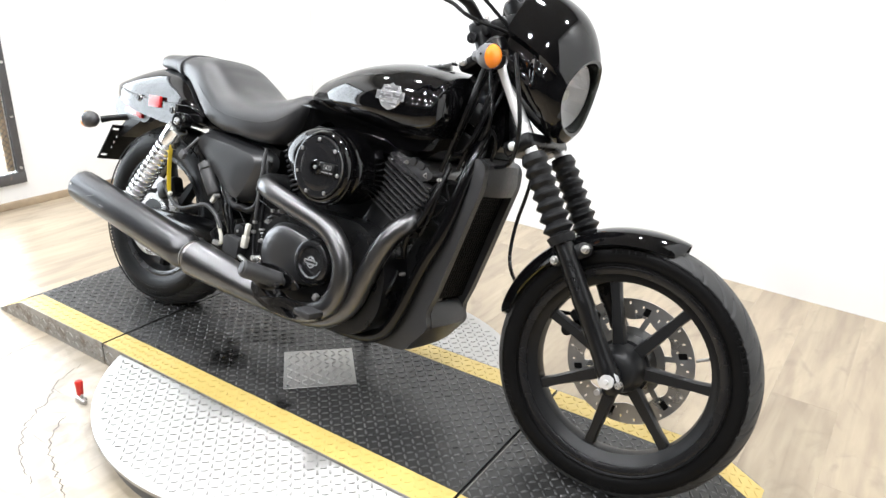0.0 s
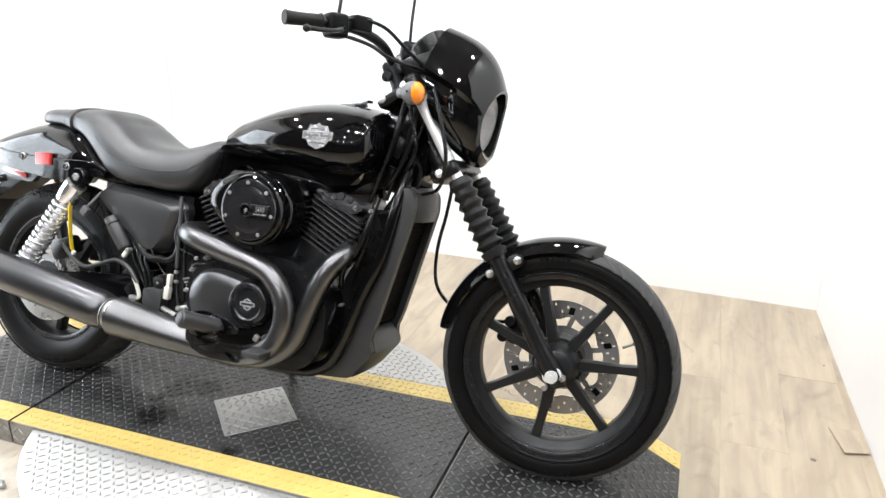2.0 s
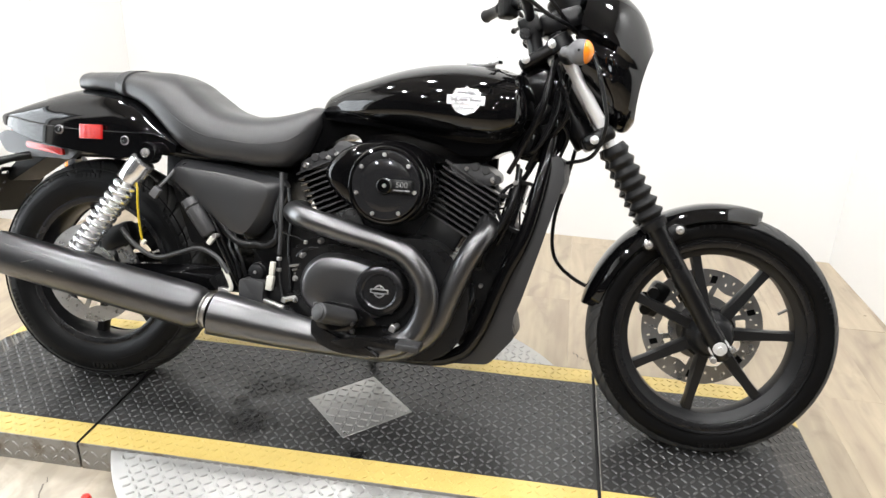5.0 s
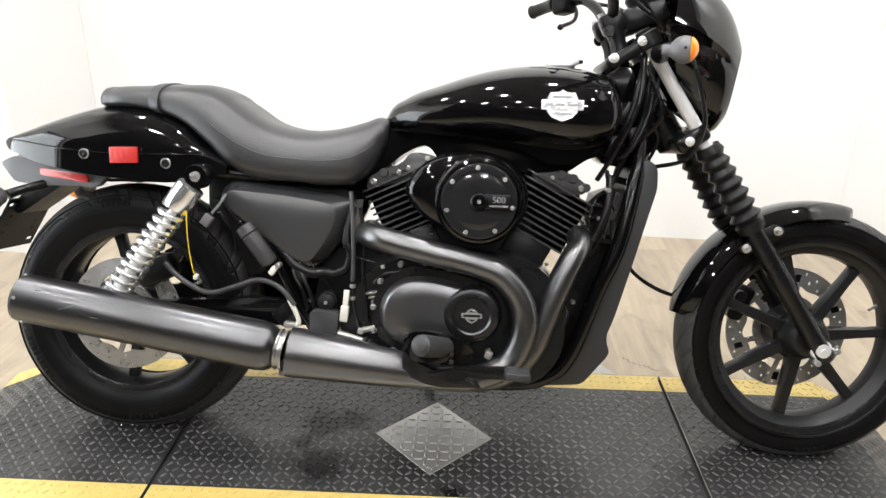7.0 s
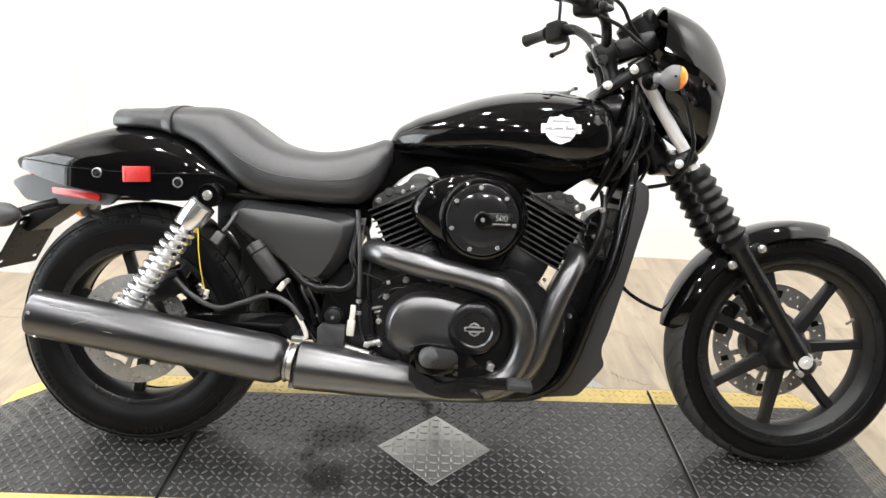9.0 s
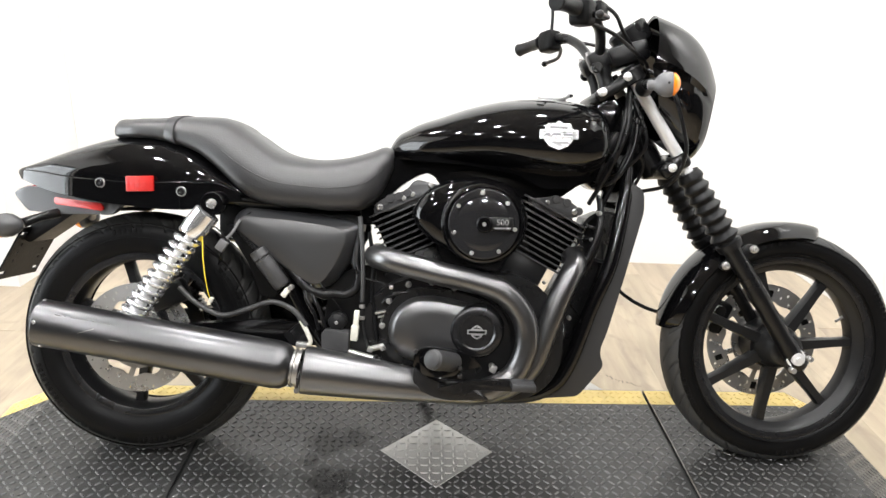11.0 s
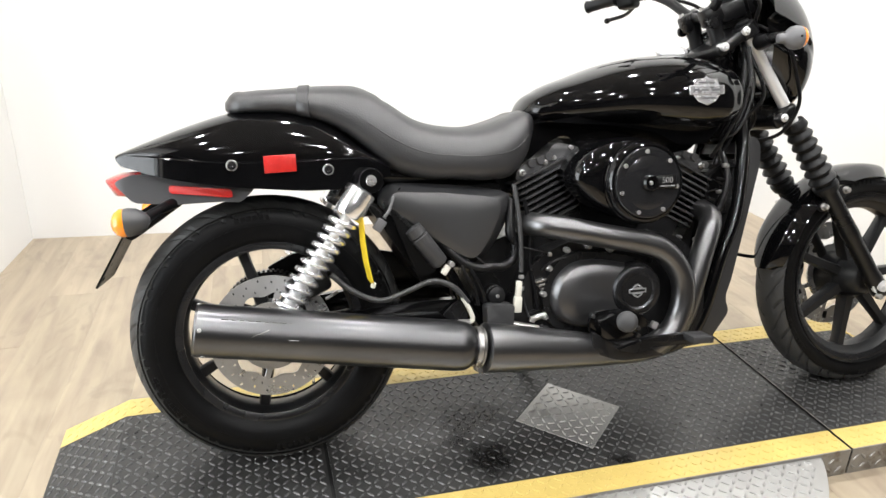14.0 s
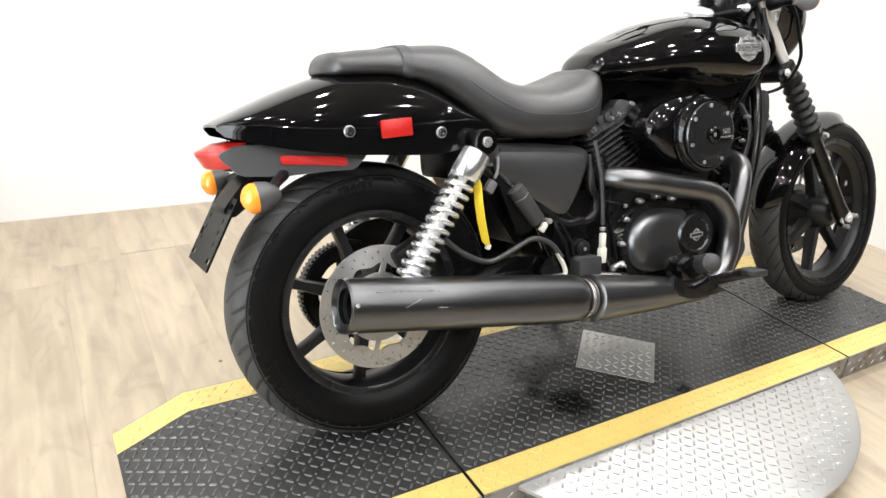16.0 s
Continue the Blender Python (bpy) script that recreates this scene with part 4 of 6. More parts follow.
def fender_arc(cx, cz, R, half, a0, a1, n=36, crown=0.03, t=0.003, dx=0.0, dz=0.0):
    rings = []
    for k in range(n + 1):
        a = radians(a0 + (a1 - a0) * k / n)
        end = min(1, 0.45 + 0.55 * math.sqrt(min(k, n - k) / 6))
        outer, inner = [], []
        for i in range(13):
            b = -1 + i / 6
            y = half * end * power(b, 0.8)
            r = R - crown * abs(b) ** 2.6
            for lst, off in ((outer, 0), (inner, -t)):
                lst.append((cx + dx + (r + off) * math.cos(a), y * (1 if off == 0 else 0.96), cz + dz + (r + off) * math.sin(a)))
        rings.append(outer + inner[::-1])
    return loft(rings)


part("front_fender", fender_arc(FX, FZ, FR + 0.02, 0.067, 74, 171, crown=0.034), GLOSS, bike, "gloss black front fender", smooth=50).matrix_basis = STEER

# fuel tank
TX = [0.578, 0.592, 0.626, 0.70, 0.80, 0.90, 0.98, 1.03, 1.065, 1.085]
T_TOP = [0.738, 0.762, 0.786, 0.815, 0.846, 0.86, 0.858, 0.849, 0.834, 0.80]
T_BOT = [0.722, 0.715, 0.708, 0.70, 0.692, 0.678, 0.672, 0.68, 0.705, 0.745]
T_W = [0.03, 0.06, 0.092, 0.136, 0.173, 0.193, 0.195, 0.184, 0.156, 0.085]
rings = []
for k in range(61):
    x = 0.578 + 0.507 * k / 60
    top, bot, w = interp(x, TX, T_TOP), interp(x, TX, T_BOT), interp(x, TX, T_W)
    mid = bot + (top - bot) * 0.42
    ring = []
    for i in range(48):
        a = math.tau * i / 48
        c, s = math.cos(a), math.sin(a)
        y = w * power(c, 0.86)
        z = mid + ((top - mid) * power(s, 0.95) if s > 0 else (mid - bot) * power(s, 0.7))
        ring.append((x, y, z))
    rings.append(ring)
tank = part("fuel_tank", loft(rings), GLOSS, bike, "gloss black teardrop fuel tank", smooth=60)
part("tank_seam", slab(rounded([(0.60, 0.712), (0.76, 0.702), (0.87, 0.684), (0.93, 0.652), (1.0, 0.655), (1.045, 0.70), (1.03, 0.71), (0.70, 0.725)], 0.012), -0.118, 0.118, 0.012), GLOSS, tank)
cap_at, cap_up = Vector((0.957, -0.03, 0.854)), Vector((-0.03, -0.36, 0.93)).normalized()
part("fuel_cap", turned([(0, 0.03), (0.45, 0.03), (0.5, 0.036), (0.58, 0.0385), (0.78, 0.0385), (0.9, 0.036), (0.97, 0.028), (1, 0.006)], cap_at, cap_at + cap_up * 0.025, 40), CAPMETAL, tank, "bright metal fuel cap")
part("cap_latch", block(Matrix.Translation(cap_at + cap_up * 0.016 + Vector((0.04, 0, 0))), 0.012, 0.018, 0.007, 0.0025), SATIN, tank)
# shield badge in plain shapes on each side
for sy in (-1, 1):
    def badge_plate(outline, out, th, mat, nm):
        bm = slab(outline, 0, sy * th, 0.0008, 1)
        m = Matrix.Translation((0.947, sy * (0.1935 + out), 0.767)) @ pose(0, 0, 0, sy * 4.5, 0, sy * 3)
        bmesh.ops.transform(bm, matrix=m, verts=bm.verts)
        part(nm, bm, mat, tank)
    badge_plate([(-0.041, -0.009), (0.041, -0.009), (0.041, 0.011), (-0.041, 0.011)], 0.002, 0.003, SILVER, "badge_bar")
    badge_plate([(-0.03, 0.012), (-0.024, 0.025), (-0.008, 0.024), (0, 0.031), (0.008, 0.024), (0.024, 0.025), (0.03, 0.012), (0.03, -0.012), (0.02, -0.024), (0, -0.032), (-0.02, -0.024), (-0.03, -0.012)], 0.001, 0.0025, SILVER, "badge_shield")
    badge_plate([(-0.0255, 0.013), (-0.0205, 0.021), (-0.006, 0.0205), (0, 0.0262), (0.006, 0.0205), (0.0205, 0.021), (0.0255, 0.013)], 0.0032, 0.0006, BADGE, "badge_inset")
    badge_plate([(-0.0255, -0.011), (0.0255, -0.011), (0.017, -0.0205), (0, -0.0275), (-0.017, -0.0205)], 0.0032, 0.0006, BADGE, "badge_inset")
    badge_plate([(-0.0385, -0.0065), (0.0385, -0.0065), (0.0385, 0.0085), (-0.0385, 0.0085)], 0.0045, 0.0006, BADGE, "badge_inset")
    badge_plate([(-0.038, -0.0055), (0.038, -0.0055), (0.038, -0.0042), (-0.038, -0.0042)], 0.0052, 0.0006, BADGEMARK, "badge_line")
    badge_plate([(-0.038, 0.0062), (0.038, 0.0062), (0.038, 0.0075), (-0.038, 0.0075)], 0.0052, 0.0006, BADGEMARK, "badge_line")
    for bx0, bx1 in ((-0.034, -0.018), (-0.013, 0.004), (0.009, 0.034)):
        badge_plate([(bx0, -0.0015), (bx1, -0.0015), (bx1, 0.0035), (bx0, 0.0035)], 0.0052, 0.0006, BADGEMARK, "badge_mark")
    for bz in (0.0165, -0.0165):
        badge_plate([(-0.02, bz - 0.002), (0.02, bz - 0.002), (0.02, bz + 0.002), (-0.02, bz + 0.002)], 0.0037, 0.0006, BADGEMARK, "badge_mark")

# seat
SX = [-0.056, -0.046, -0.012, 0.05, 0.10, 0.16, 0.21, 0.262, 0.325, 0.40, 0.478, 0.54, 0.575, 0.592]
S_TOP = [0.772, 0.786, 0.793, 0.797, 0.80, 0.802, 0.799, 0.775, 0.734, 0.715, 0.718, 0.735, 0.746, 0.74]
S_BOT = [0.755, 0.75, 0.748, 0.745, 0.735, 0.712, 0.672, 0.625, 0.602, 0.597, 0.592, 0.606, 0.65, 0.69]
S_W = [0.04, 0.065, 0.09, 0.105, 0.112, 0.126, 0.138, 0.148, 0.153, 0.155, 0.15, 0.133, 0.108, 0.085]


def seat_section(x, grow=0.0, sweep=0.0):
    """The saddle's cross-section at x: rounded top over nearly upright flanks."""
    top, bot, w = interp(x, SX, S_TOP), interp(x, SX, S_BOT), interp(x, SX, S_W)
    mid = bot + (top - bot) * 0.42
    ring = []
    for i in range(48):
        a = math.tau * i / 48
        c, s = math.cos(a), math.sin(a)
        y = (w + grow) * power(c, 0.62 if s > 0 else 0.26) * (1 - 0.1 * max(0, s))
        if s > 0:
            z = mid + (top - mid + grow) * power(s, 0.86) - 0.006 * (1 - abs(y) / w) * (x > 0.25) * s
        else:
            z = mid + (mid - bot) * power(s, 0.5)
        ring.append((x - sweep * abs(c), y, z))
    return ring


seat = part("seat", loft([seat_section(-0.056 + 0.648 * k / 70) for k in range(71)]), LEATHER, bike, "black vinyl two-step saddle", smooth=60)
part("seat_strap", loft([seat_section(x, g, 0.012) for x, g in ((0.094, -0.002), (0.096, 0.0035), (0.117, 0.0035), (0.119, -0.002))], cap=False), STRAP, seat, "vinyl strap across the seat", smooth=60)
part("seat_seam", tube([(x, -interp(x, SX, S_W) * 0.992 - 0.001, interp(x, SX, S_BOT) + 0.43 * (interp(x, SX, S_TOP) - interp(x, SX, S_BOT))) for x in np.linspace(0.22, 0.57, 12)], 0.0012, 6, 4), STRAP, seat)

# rear fender
GX = [-0.268, -0.26, -0.24, -0.2, -0.12, -0.05, 0.02, 0.10, 0.16, 0.22, 0.26]
G_TOP = [0.672, 0.677, 0.686, 0.702, 0.731, 0.751, 0.762, 0.754, 0.724, 0.668, 0.642]
G_BOT = [0.662, 0.652, 0.645, 0.632, 0.614, 0.603, 0.596, 0.59, 0.592, 0.606, 0.61]
G_W = [0.062, 0.069, 0.082, 0.102, 0.127, 0.136, 0.142, 0.148, 0.152, 0.148, 0.142]
G_CREASE = [0.669, 0.671, 0.67, 0.667, 0.657, 0.652, 0.649, 0.65, 0.651, 0.648, 0.63]
rings = []
for k in range(53):
    x = -0.268 + 0.528 * k / 52
    top, bot, w = interp(x, GX, G_TOP), interp(x, GX, G_BOT), interp(x, GX, G_W)
    crease = min(interp(x, GX, G_CREASE), top - 0.004)
    bot = min(bot, crease - 0.004)
    outer, inner = [], []
    flank = [(1.0, bot), (1.0, bot + (crease - bot) * 0.5), (1.0, crease - 0.002), (0.985, crease), (0.955, crease + 0.0012)]
    dome = [(0.955 * power(math.cos(math.pi * i / 36), 0.8), crease + 0.0012 + (top - crease - 0.0012) * power(math.sin(math.pi * i / 36), 0.92)) for i in range(1, 18)]
    half = flank + dome
    for f, z in half + [(0.0, top)] + [(-f, z) for f, z in half[::-1]]:
        outer.append((x, w * f, z))
        inner.append((x, (w - 0.004) * f, z - (0.005 if z > crease else 0.0)))
    rings.append(outer + inner[::-1])
rear_fender = part("rear_fender", loft(rings), GLOSS, bike, "gloss black rear fender", smooth=32)
for x, z, w in ((-0.048, 0.645, 0.1362), (0.135, 0.63, 0.15)):
    part("screw_washer", turned([(0, 0.0112), (0.7, 0.0112), (1, 0.0098)], (x, -w + 0.002, z), (x, -w - 0.003, z), 18), CLAMPSTEEL, rear_fender)
    part("fender_screw", turned([(0, 0.0085), (0.45, 0.0082), (0.75, 0.0066), (0.8, 0.0035), (0.6, 0.001)], (x, -w - 0.002, z), (x, -w - 0.009, z), 18), LID, rear_fender)
part("side_reflector", block(pose(0.043, -0.1455, 0.645, 0, -2, -4), 0.062, 0.008, 0.034, 0.002), RED, rear_fender, "red side reflector")

for k in range(5):
    part("reflector_rib", block(pose(0.043 - 0.024 + 0.012 * k, -0.1496 + 0.0008 * (2 - k), 0.645, 0, -2, -4), 0.0022, 0.0008, 0.028, 0), RED, rear_fender)

# tail lamp carrier, signals and plate
def taper_tail(ob):
    """The bracket's cheeks draw together towards the tail lamp."""
    for v in ob.data.vertices:
        back = max(0, -0.06 - v.co.x)
        v.co.y *= 1 - 1.7 * back


for sy in (-1, 1):
    tail = part("tail_bracket" , slab(rounded([(-0.276, 0.619), (-0.24, 0.634), (-0.1, 0.624), (-0.005, 0.601), (-0.035, 0.572), (-0.07, 0.575), (-0.165, 0.572), (-0.24, 0.578)], 0.012), sy * 0.096, sy * 0.116, 0.006), TAILPL, bike)
    taper_tail(tail)
    lens = part("marker_strip", slab(rounded([(-0.17, 0.611), (-0.052, 0.599), (-0.05, 0.582), (-0.17, 0.595)], 0.006), sy * 0.112, sy * 0.1215, 0.002), RED, tail, "red side marker lens")
    taper_tail(lens)
    stalk = part("signal_stalk", tube([(-0.165, sy * 0.09, 0.575), (-0.19, sy * 0.125, 0.565), (-0.208, sy * 0.155, 0.554)], [0.011, 0.009, 0.011], 12), SATIN, bike)
    part("signal_body", turned([(0, 0.006), (0.15, 0.015), (0.5, 0.0242), (0.85, 0.0268), (1, 0.026)], (-0.198, sy * 0.175, 0.552), (-0.241, sy * 0.175, 0.549), 22), SIGNALBODY, stalk)
    part("signal_lens", turned([(0, 0.026), (0.3, 0.0265), (0.65, 0.0215), (0.9, 0.011), (1, 0.002)], (-0.24, sy * 0.175, 0.549), (-0.266, sy * 0.175, 0.547), 22), AMBER, stalk, "amber turn-signal lens")
bm = slab(rounded([(-0.224, 0.622), (-0.2, 0.63), (-0.1, 0.62), (-0.02, 0.602), (-0.06, 0.585), (-0.18, 0.58), (-0.21, 0.585)], 0.01), -0.066, 0.066, 0.006)
part("tail_carrier", bm, TAILPL, bike)
rings = []
for k in range(17):
    v = -1 + k / 8
    tip = -0.304 + 0.045 * abs(v) ** 1.7
    rings.append([(x, 0.072 * v, z) for x, z in rounded([(-0.222, 0.639), (tip + 0.035, 0.638), (tip, 0.623), (tip + 0.02, 0.589), (-0.222, 0.6)], 0.007, 3)])
part("tail_lamp", loft(rings), RED, bike, "red tail lamp lens", smooth=40)
# the plate holder has slots cut through it
bm = bmesh.new()
P_TOP, P_WAY = Vector((-0.250, 0, 0.538)), Vector((-0.071, 0, -0.122))
ys = (-0.085, -0.079, -0.056, -0.05, 0.05, 0.056, 0.079, 0.085)
fs = (0.0, 0.08, 0.15, 0.3, 0.36, 0.46, 0.52, 0.62, 0.68, 0.84, 0.91, 1.0)
for i in range(7):
    for j in range(11):
        if (i in (1, 5) and j in (1, 9)) or (i in (2, 4) and j in (3, 5, 7)):
            continue
        mid = P_TOP + P_WAY * ((fs[j] + fs[j + 1]) / 2) + Vector((0, (ys[i] + ys[i + 1]) / 2, 0))
        block(Matrix.Translation(mid) @ pose(0, 0, 0, 0, 30.2), 0.004, ys[i + 1] - ys[i], P_WAY.length * (fs[j + 1] - fs[j]), 0, bm=bm)
bmesh.ops.remove_doubles(bm, verts=bm.verts, dist=0.0003)
part("plate_holder", bm, MATTE, bike, "black slotted licence plate holder")
bm = slab(rounded([(-0.19, 0.585), (-0.13, 0.585), (-0.255, 0.50), (-0.275, 0.515), (-0.235, 0.56)], 0.01), -0.05, 0.05, 0.006)
part("plate_arm", bm, RUBBER, bike)

# rear shocks
for sy in (-1, 1):
    y = sy * 0.174
    top, bot = Vector((0.213, y, 0.606)), Vector((0.018, y, 0.34))
    shock = part("shock_absorber", turned([(0, 0.009), (0.5, 0.009), (0.52, 0.0135), (1, 0.0135)], top, bot, 18), FORKTUBE, bike, "chrome coil-over rear shock")
    d = (bot - top).normalized()
    part("shock_cap", turned([(0, 0.02), (0.06, 0.0285), (0.5, 0.0295), (0.93, 0.0295), (1, 0.027)], top + d * 0.022, top + d * 0.083, 28), CHROME, shock, "chrome shock cap")
    line = []
    s = d.orthogonal().normalized()
    u = d.cross(s)
    turns, L0, L1 = 12.5, 0.083, 0.325
    for k in range(int(turns * 14) + 1):
        a = math.tau * k / 14
        line.append(top + d * (L0 + (L1 - L0) * k / (turns * 14)) + (s * math.cos(a) + u * math.sin(a)) * 0.0245)
    part("coil_spring", tube(line, 0.0054, 8, straight=True), SPRINGSTEEL, shock, "chrome coil spring", smooth=60)
    part("lower_perch", turned([(0, 0.026), (0.6, 0.028), (1, 0.02)], top + d * 0.322, top + d * 0.338, 20), CHROME, shock)
    part("top_eye", lathe_y([(0.011, y - 0.016), (0.023, y - 0.016), (0.0255, y - 0.012), (0.0255, y + 0.012), (0.023, y + 0.016), (0.011, y + 0.016)], top.x, top.z, 24), FRAME, shock)
    part("top_bolt", rod((top.x, y - sy * 0.02, top.z), (top.x, y + sy * 0.021, top.z), 0.0105, 14), STEEL, shock)

# frame and swingarm
for sy in (-1, 1):
    part("down_tube", tube([(1.135, sy * 0.045, 0.74), (1.122, sy * 0.085, 0.64), (1.092, sy * 0.104, 0.49), (1.05, sy * 0.108, 0.385), (1.002, sy * 0.108, 0.248), (0.955, sy * 0.106, 0.192), (0.86, sy * 0.104, 0.172), (0.6, sy * 0.104, 0.18)], 0.0165, 14), FRAME, bike, "gloss black frame down tube")
    part("rear_frame_tube", tube([(0.27, sy * 0.125, 0.58), (0.326, sy * 0.125, 0.499), (0.404, sy * 0.122, 0.353), (0.44, sy * 0.12, 0.29), (0.5, sy * 0.115, 0.2)], 0.0145, 12), FRAME, bike)
    part("seat_rail", tube([(0.16, sy * 0.12, 0.63), (0.27, sy * 0.105, 0.61), (0.42, sy * 0.08, 0.605), (0.53, sy * 0.06, 0.628), (0.59, sy * 0.05, 0.66), (0.64, sy * 0.048, 0.695), (0.74, sy * 0.045, 0.71), (0.9, sy * 0.04, 0.70), (1.1, sy * 0.03, 0.72)], 0.015, 12), FRAME, bike)
    part("swingarm", slab(rounded([(-0.05, 0.31), (0.06, 0.325), (0.3, 0.345), (0.45, 0.34), (0.46, 0.29), (0.3, 0.285), (0.05, 0.27), (-0.05, 0.268)], 0.02), sy * 0.098, sy * 0.125, 0.008), FRAME, bike)
part("belt_guard", slab(rounded([(0.0, 0.40), (0.06, 0.43), (0.2, 0.44), (0.34, 0.41), (0.42, 0.37), (0.42, 0.33), (0.2, 0.36), (0.04, 0.37)], 0.012), 0.118, 0.13, 0.004), SATIN, bike, "black belt guard")
part("backbone_cover", slab(rounded([(0.47, 0.60), (0.55, 0.70), (0.62, 0.725), (0.9, 0.71), (1.06, 0.73), (1.08, 0.68), (1.02, 0.664), (1.0, 0.65), (0.972, 0.63), (0.72, 0.635), (0.694, 0.662), (0.68, 0.684), (0.655, 0.68), (0.62, 0.66), (0.585, 0.631), (0.54, 0.602)], 0.02), -0.07, 0.07, 0.01), FRAME, bike, "black frame backbone under the tank")
part("ignition_coil", block(pose(0.895, 0.1, 0.65), 0.21, 0.03, 0.12, 0.008), MATTE, bike, "black ignition coil cover")
part("fuse_box", block(pose(0.495, 0.1, 0.655), 0.11, 0.03, 0.075, 0.008), MATTE, bike, "black fuse box")
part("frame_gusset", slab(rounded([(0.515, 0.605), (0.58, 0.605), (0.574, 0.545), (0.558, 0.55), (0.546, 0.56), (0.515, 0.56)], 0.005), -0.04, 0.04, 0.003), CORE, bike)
part("steering_head", rod((1.155, 0, 0.72), (1.07, 0, 0.868), 0.036, 20), FRAME, bike)

# engine
case = part("crankcase", slab(rounded([(0.50, 0.30), (0.56, 0.42), (0.66, 0.46), (0.9, 0.46), (0.98, 0.38), (0.98, 0.25), (0.92, 0.18), (0.62, 0.17), (0.52, 0.22)], 0.05), -0.15, 0.14, 0.015, 3), ENGINE, bike, "black engine crankcase")


part("gearbox", slab(rounded([(0.43, 0.29), (0.45, 0.42), (0.50, 0.465), (0.58, 0.475), (0.64, 0.45), (0.60, 0.26)], 0.03), -0.09, 0.1, 0.012, 2), ENGINE, case, "black gearbox housing")


def cylinder_bank(name, base, axis_deg, fins0, fins1, count, wide, y_half, head_line, head_bolts):
    """A finned barrel with its head; axis_deg leans it forward."""
    m = Matrix.Translation((base[0], 0, base[1])) @ pose(0, 0, 0, 0, axis_deg)
    # Barrel and block are coloured as the shaded gaps behind the fins.
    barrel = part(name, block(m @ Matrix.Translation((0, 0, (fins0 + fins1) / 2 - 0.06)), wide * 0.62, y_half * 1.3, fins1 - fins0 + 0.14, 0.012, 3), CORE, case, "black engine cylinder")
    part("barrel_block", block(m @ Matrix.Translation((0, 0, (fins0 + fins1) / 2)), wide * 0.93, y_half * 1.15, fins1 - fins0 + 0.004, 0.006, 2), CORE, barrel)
    for k in range(count):
        h = fins0 + (fins1 - fins0) * k / (count - 1)
        one = bmesh.new()
        out = rounded([(-wide / 2, -y_half), (wide / 2, -y_half), (wide / 2, y_half), (-wide / 2, y_half)], 0.02, 3)
        lo, hi = [one.verts.new((x, y, -0.0019)) for x, y in out], [one.verts.new((x, y, 0.0019)) for x, y in out]
        one.faces.new(lo), one.faces.new(hi)
        for i in range(len(out)):
            j = (i + 1) % len(out)
            one.faces.new((lo[i], lo[j], hi[j], hi[i]))
        bmesh.ops.transform(one, matrix=m @ Matrix.Translation((0, 0, h)), verts=one.verts)
        part("cooling_fin", one, FINS, barrel)
    outline = rounded(head_line, 0.008, 3)
    head = part("cylinder_head", slab(outline, -0.086, 0.086, 0.006, 2), HEADPAINT, case, "charcoal cylinder head")
    for x, z, r in head_bolts:
        part("head_bolt", turned([(0, r), (0.55, r), (0.6, r * 0.65), (1, r * 0.6)], (x, -0.08, z), (x, -0.098, z), 12), STEEL, head)
    for x, z in head_line[2:5]:
        part("rocker_lug", rod((x, -0.07, z - 0.008), (x, -0.092, z - 0.008), 0.0095, 14), HEADPAINT, head)


part("intake_body", slab(rounded([(0.70, 0.44), (0.70, 0.56), (0.74, 0.63), (0.86, 0.63), (0.90, 0.55), (0.92, 0.44)], 0.03), -0.085, 0.09, 0.01, 2), ENGINE, case, "black intake and cylinder base")
for (bx, bz), deg in (((0.668, 0.46), -24.5), ((0.888, 0.455), 28.0)):
    base = block(Matrix.Translation((bx, 0, bz)) @ pose(0, 0, 0, 0, deg) @ Matrix.Translation((0, 0, 0.005)), 0.098, 0.185, 0.09, 0.01, 2)
    part("cylinder_base", base, ENGINE, case)
cylinder_bank("rear_cylinder", (0.668, 0.46), -24.5, 0.052, 0.162, 9, 0.136, 0.1,
              [(0.548, 0.586), (0.551, 0.61), (0.585, 0.631), (0.606, 0.637), (0.626, 0.645), (0.634, 0.66), (0.648, 0.668), (0.672, 0.662), (0.70, 0.655), (0.70, 0.62)],
              ((0.563, 0.603, 0.0075), (0.617, 0.625, 0.006), (0.637, 0.634, 0.006), (0.678, 0.655, 0.006)))
cylinder_bank("front_cylinder", (0.888, 0.455), 28.0, 0.045, 0.165, 10, 0.162, 0.1,
              [(0.90, 0.63), (0.93, 0.632), (0.965, 0.637), (0.99, 0.63), (1.017, 0.611), (1.017, 0.59), (0.985, 0.584), (0.92, 0.607)],
              ((1.008, 0.602, 0.007), (0.945, 0.623, 0.005)))

# clutch cover on the right side
bm = slab(rounded([(0.572, 0.33), (0.585, 0.385), (0.628, 0.428), (0.70, 0.432), (0.80, 0.41), (0.855, 0.375), (0.862, 0.32), (0.83, 0.27), (0.76, 0.25), (0.64, 0.25), (0.59, 0.275)], 0.035), -0.166, -0.14, 0.006)
part("clutch_cover_base", bm, ENGINE, case)
rings = []
for f, y in ((1.0, -0.16), (1.0, -0.168), (0.985, -0.173), (0.9, -0.185), (0.86, -0.188), (0.5, -0.19)):
    out = rounded([(0.588, 0.33), (0.6, 0.378), (0.64, 0.412), (0.70, 0.415), (0.79, 0.395), (0.83, 0.36), (0.83, 0.31), (0.79, 0.275), (0.66, 0.262), (0.605, 0.285)], 0.03)
    rings.append([(0.70 + (x - 0.70) * f, y, 0.338 + (z - 0.338) * f) for x, z in out])
part("clutch_cover", loft(rings), CASE, case, "oblong black clutch cover", smooth=50)
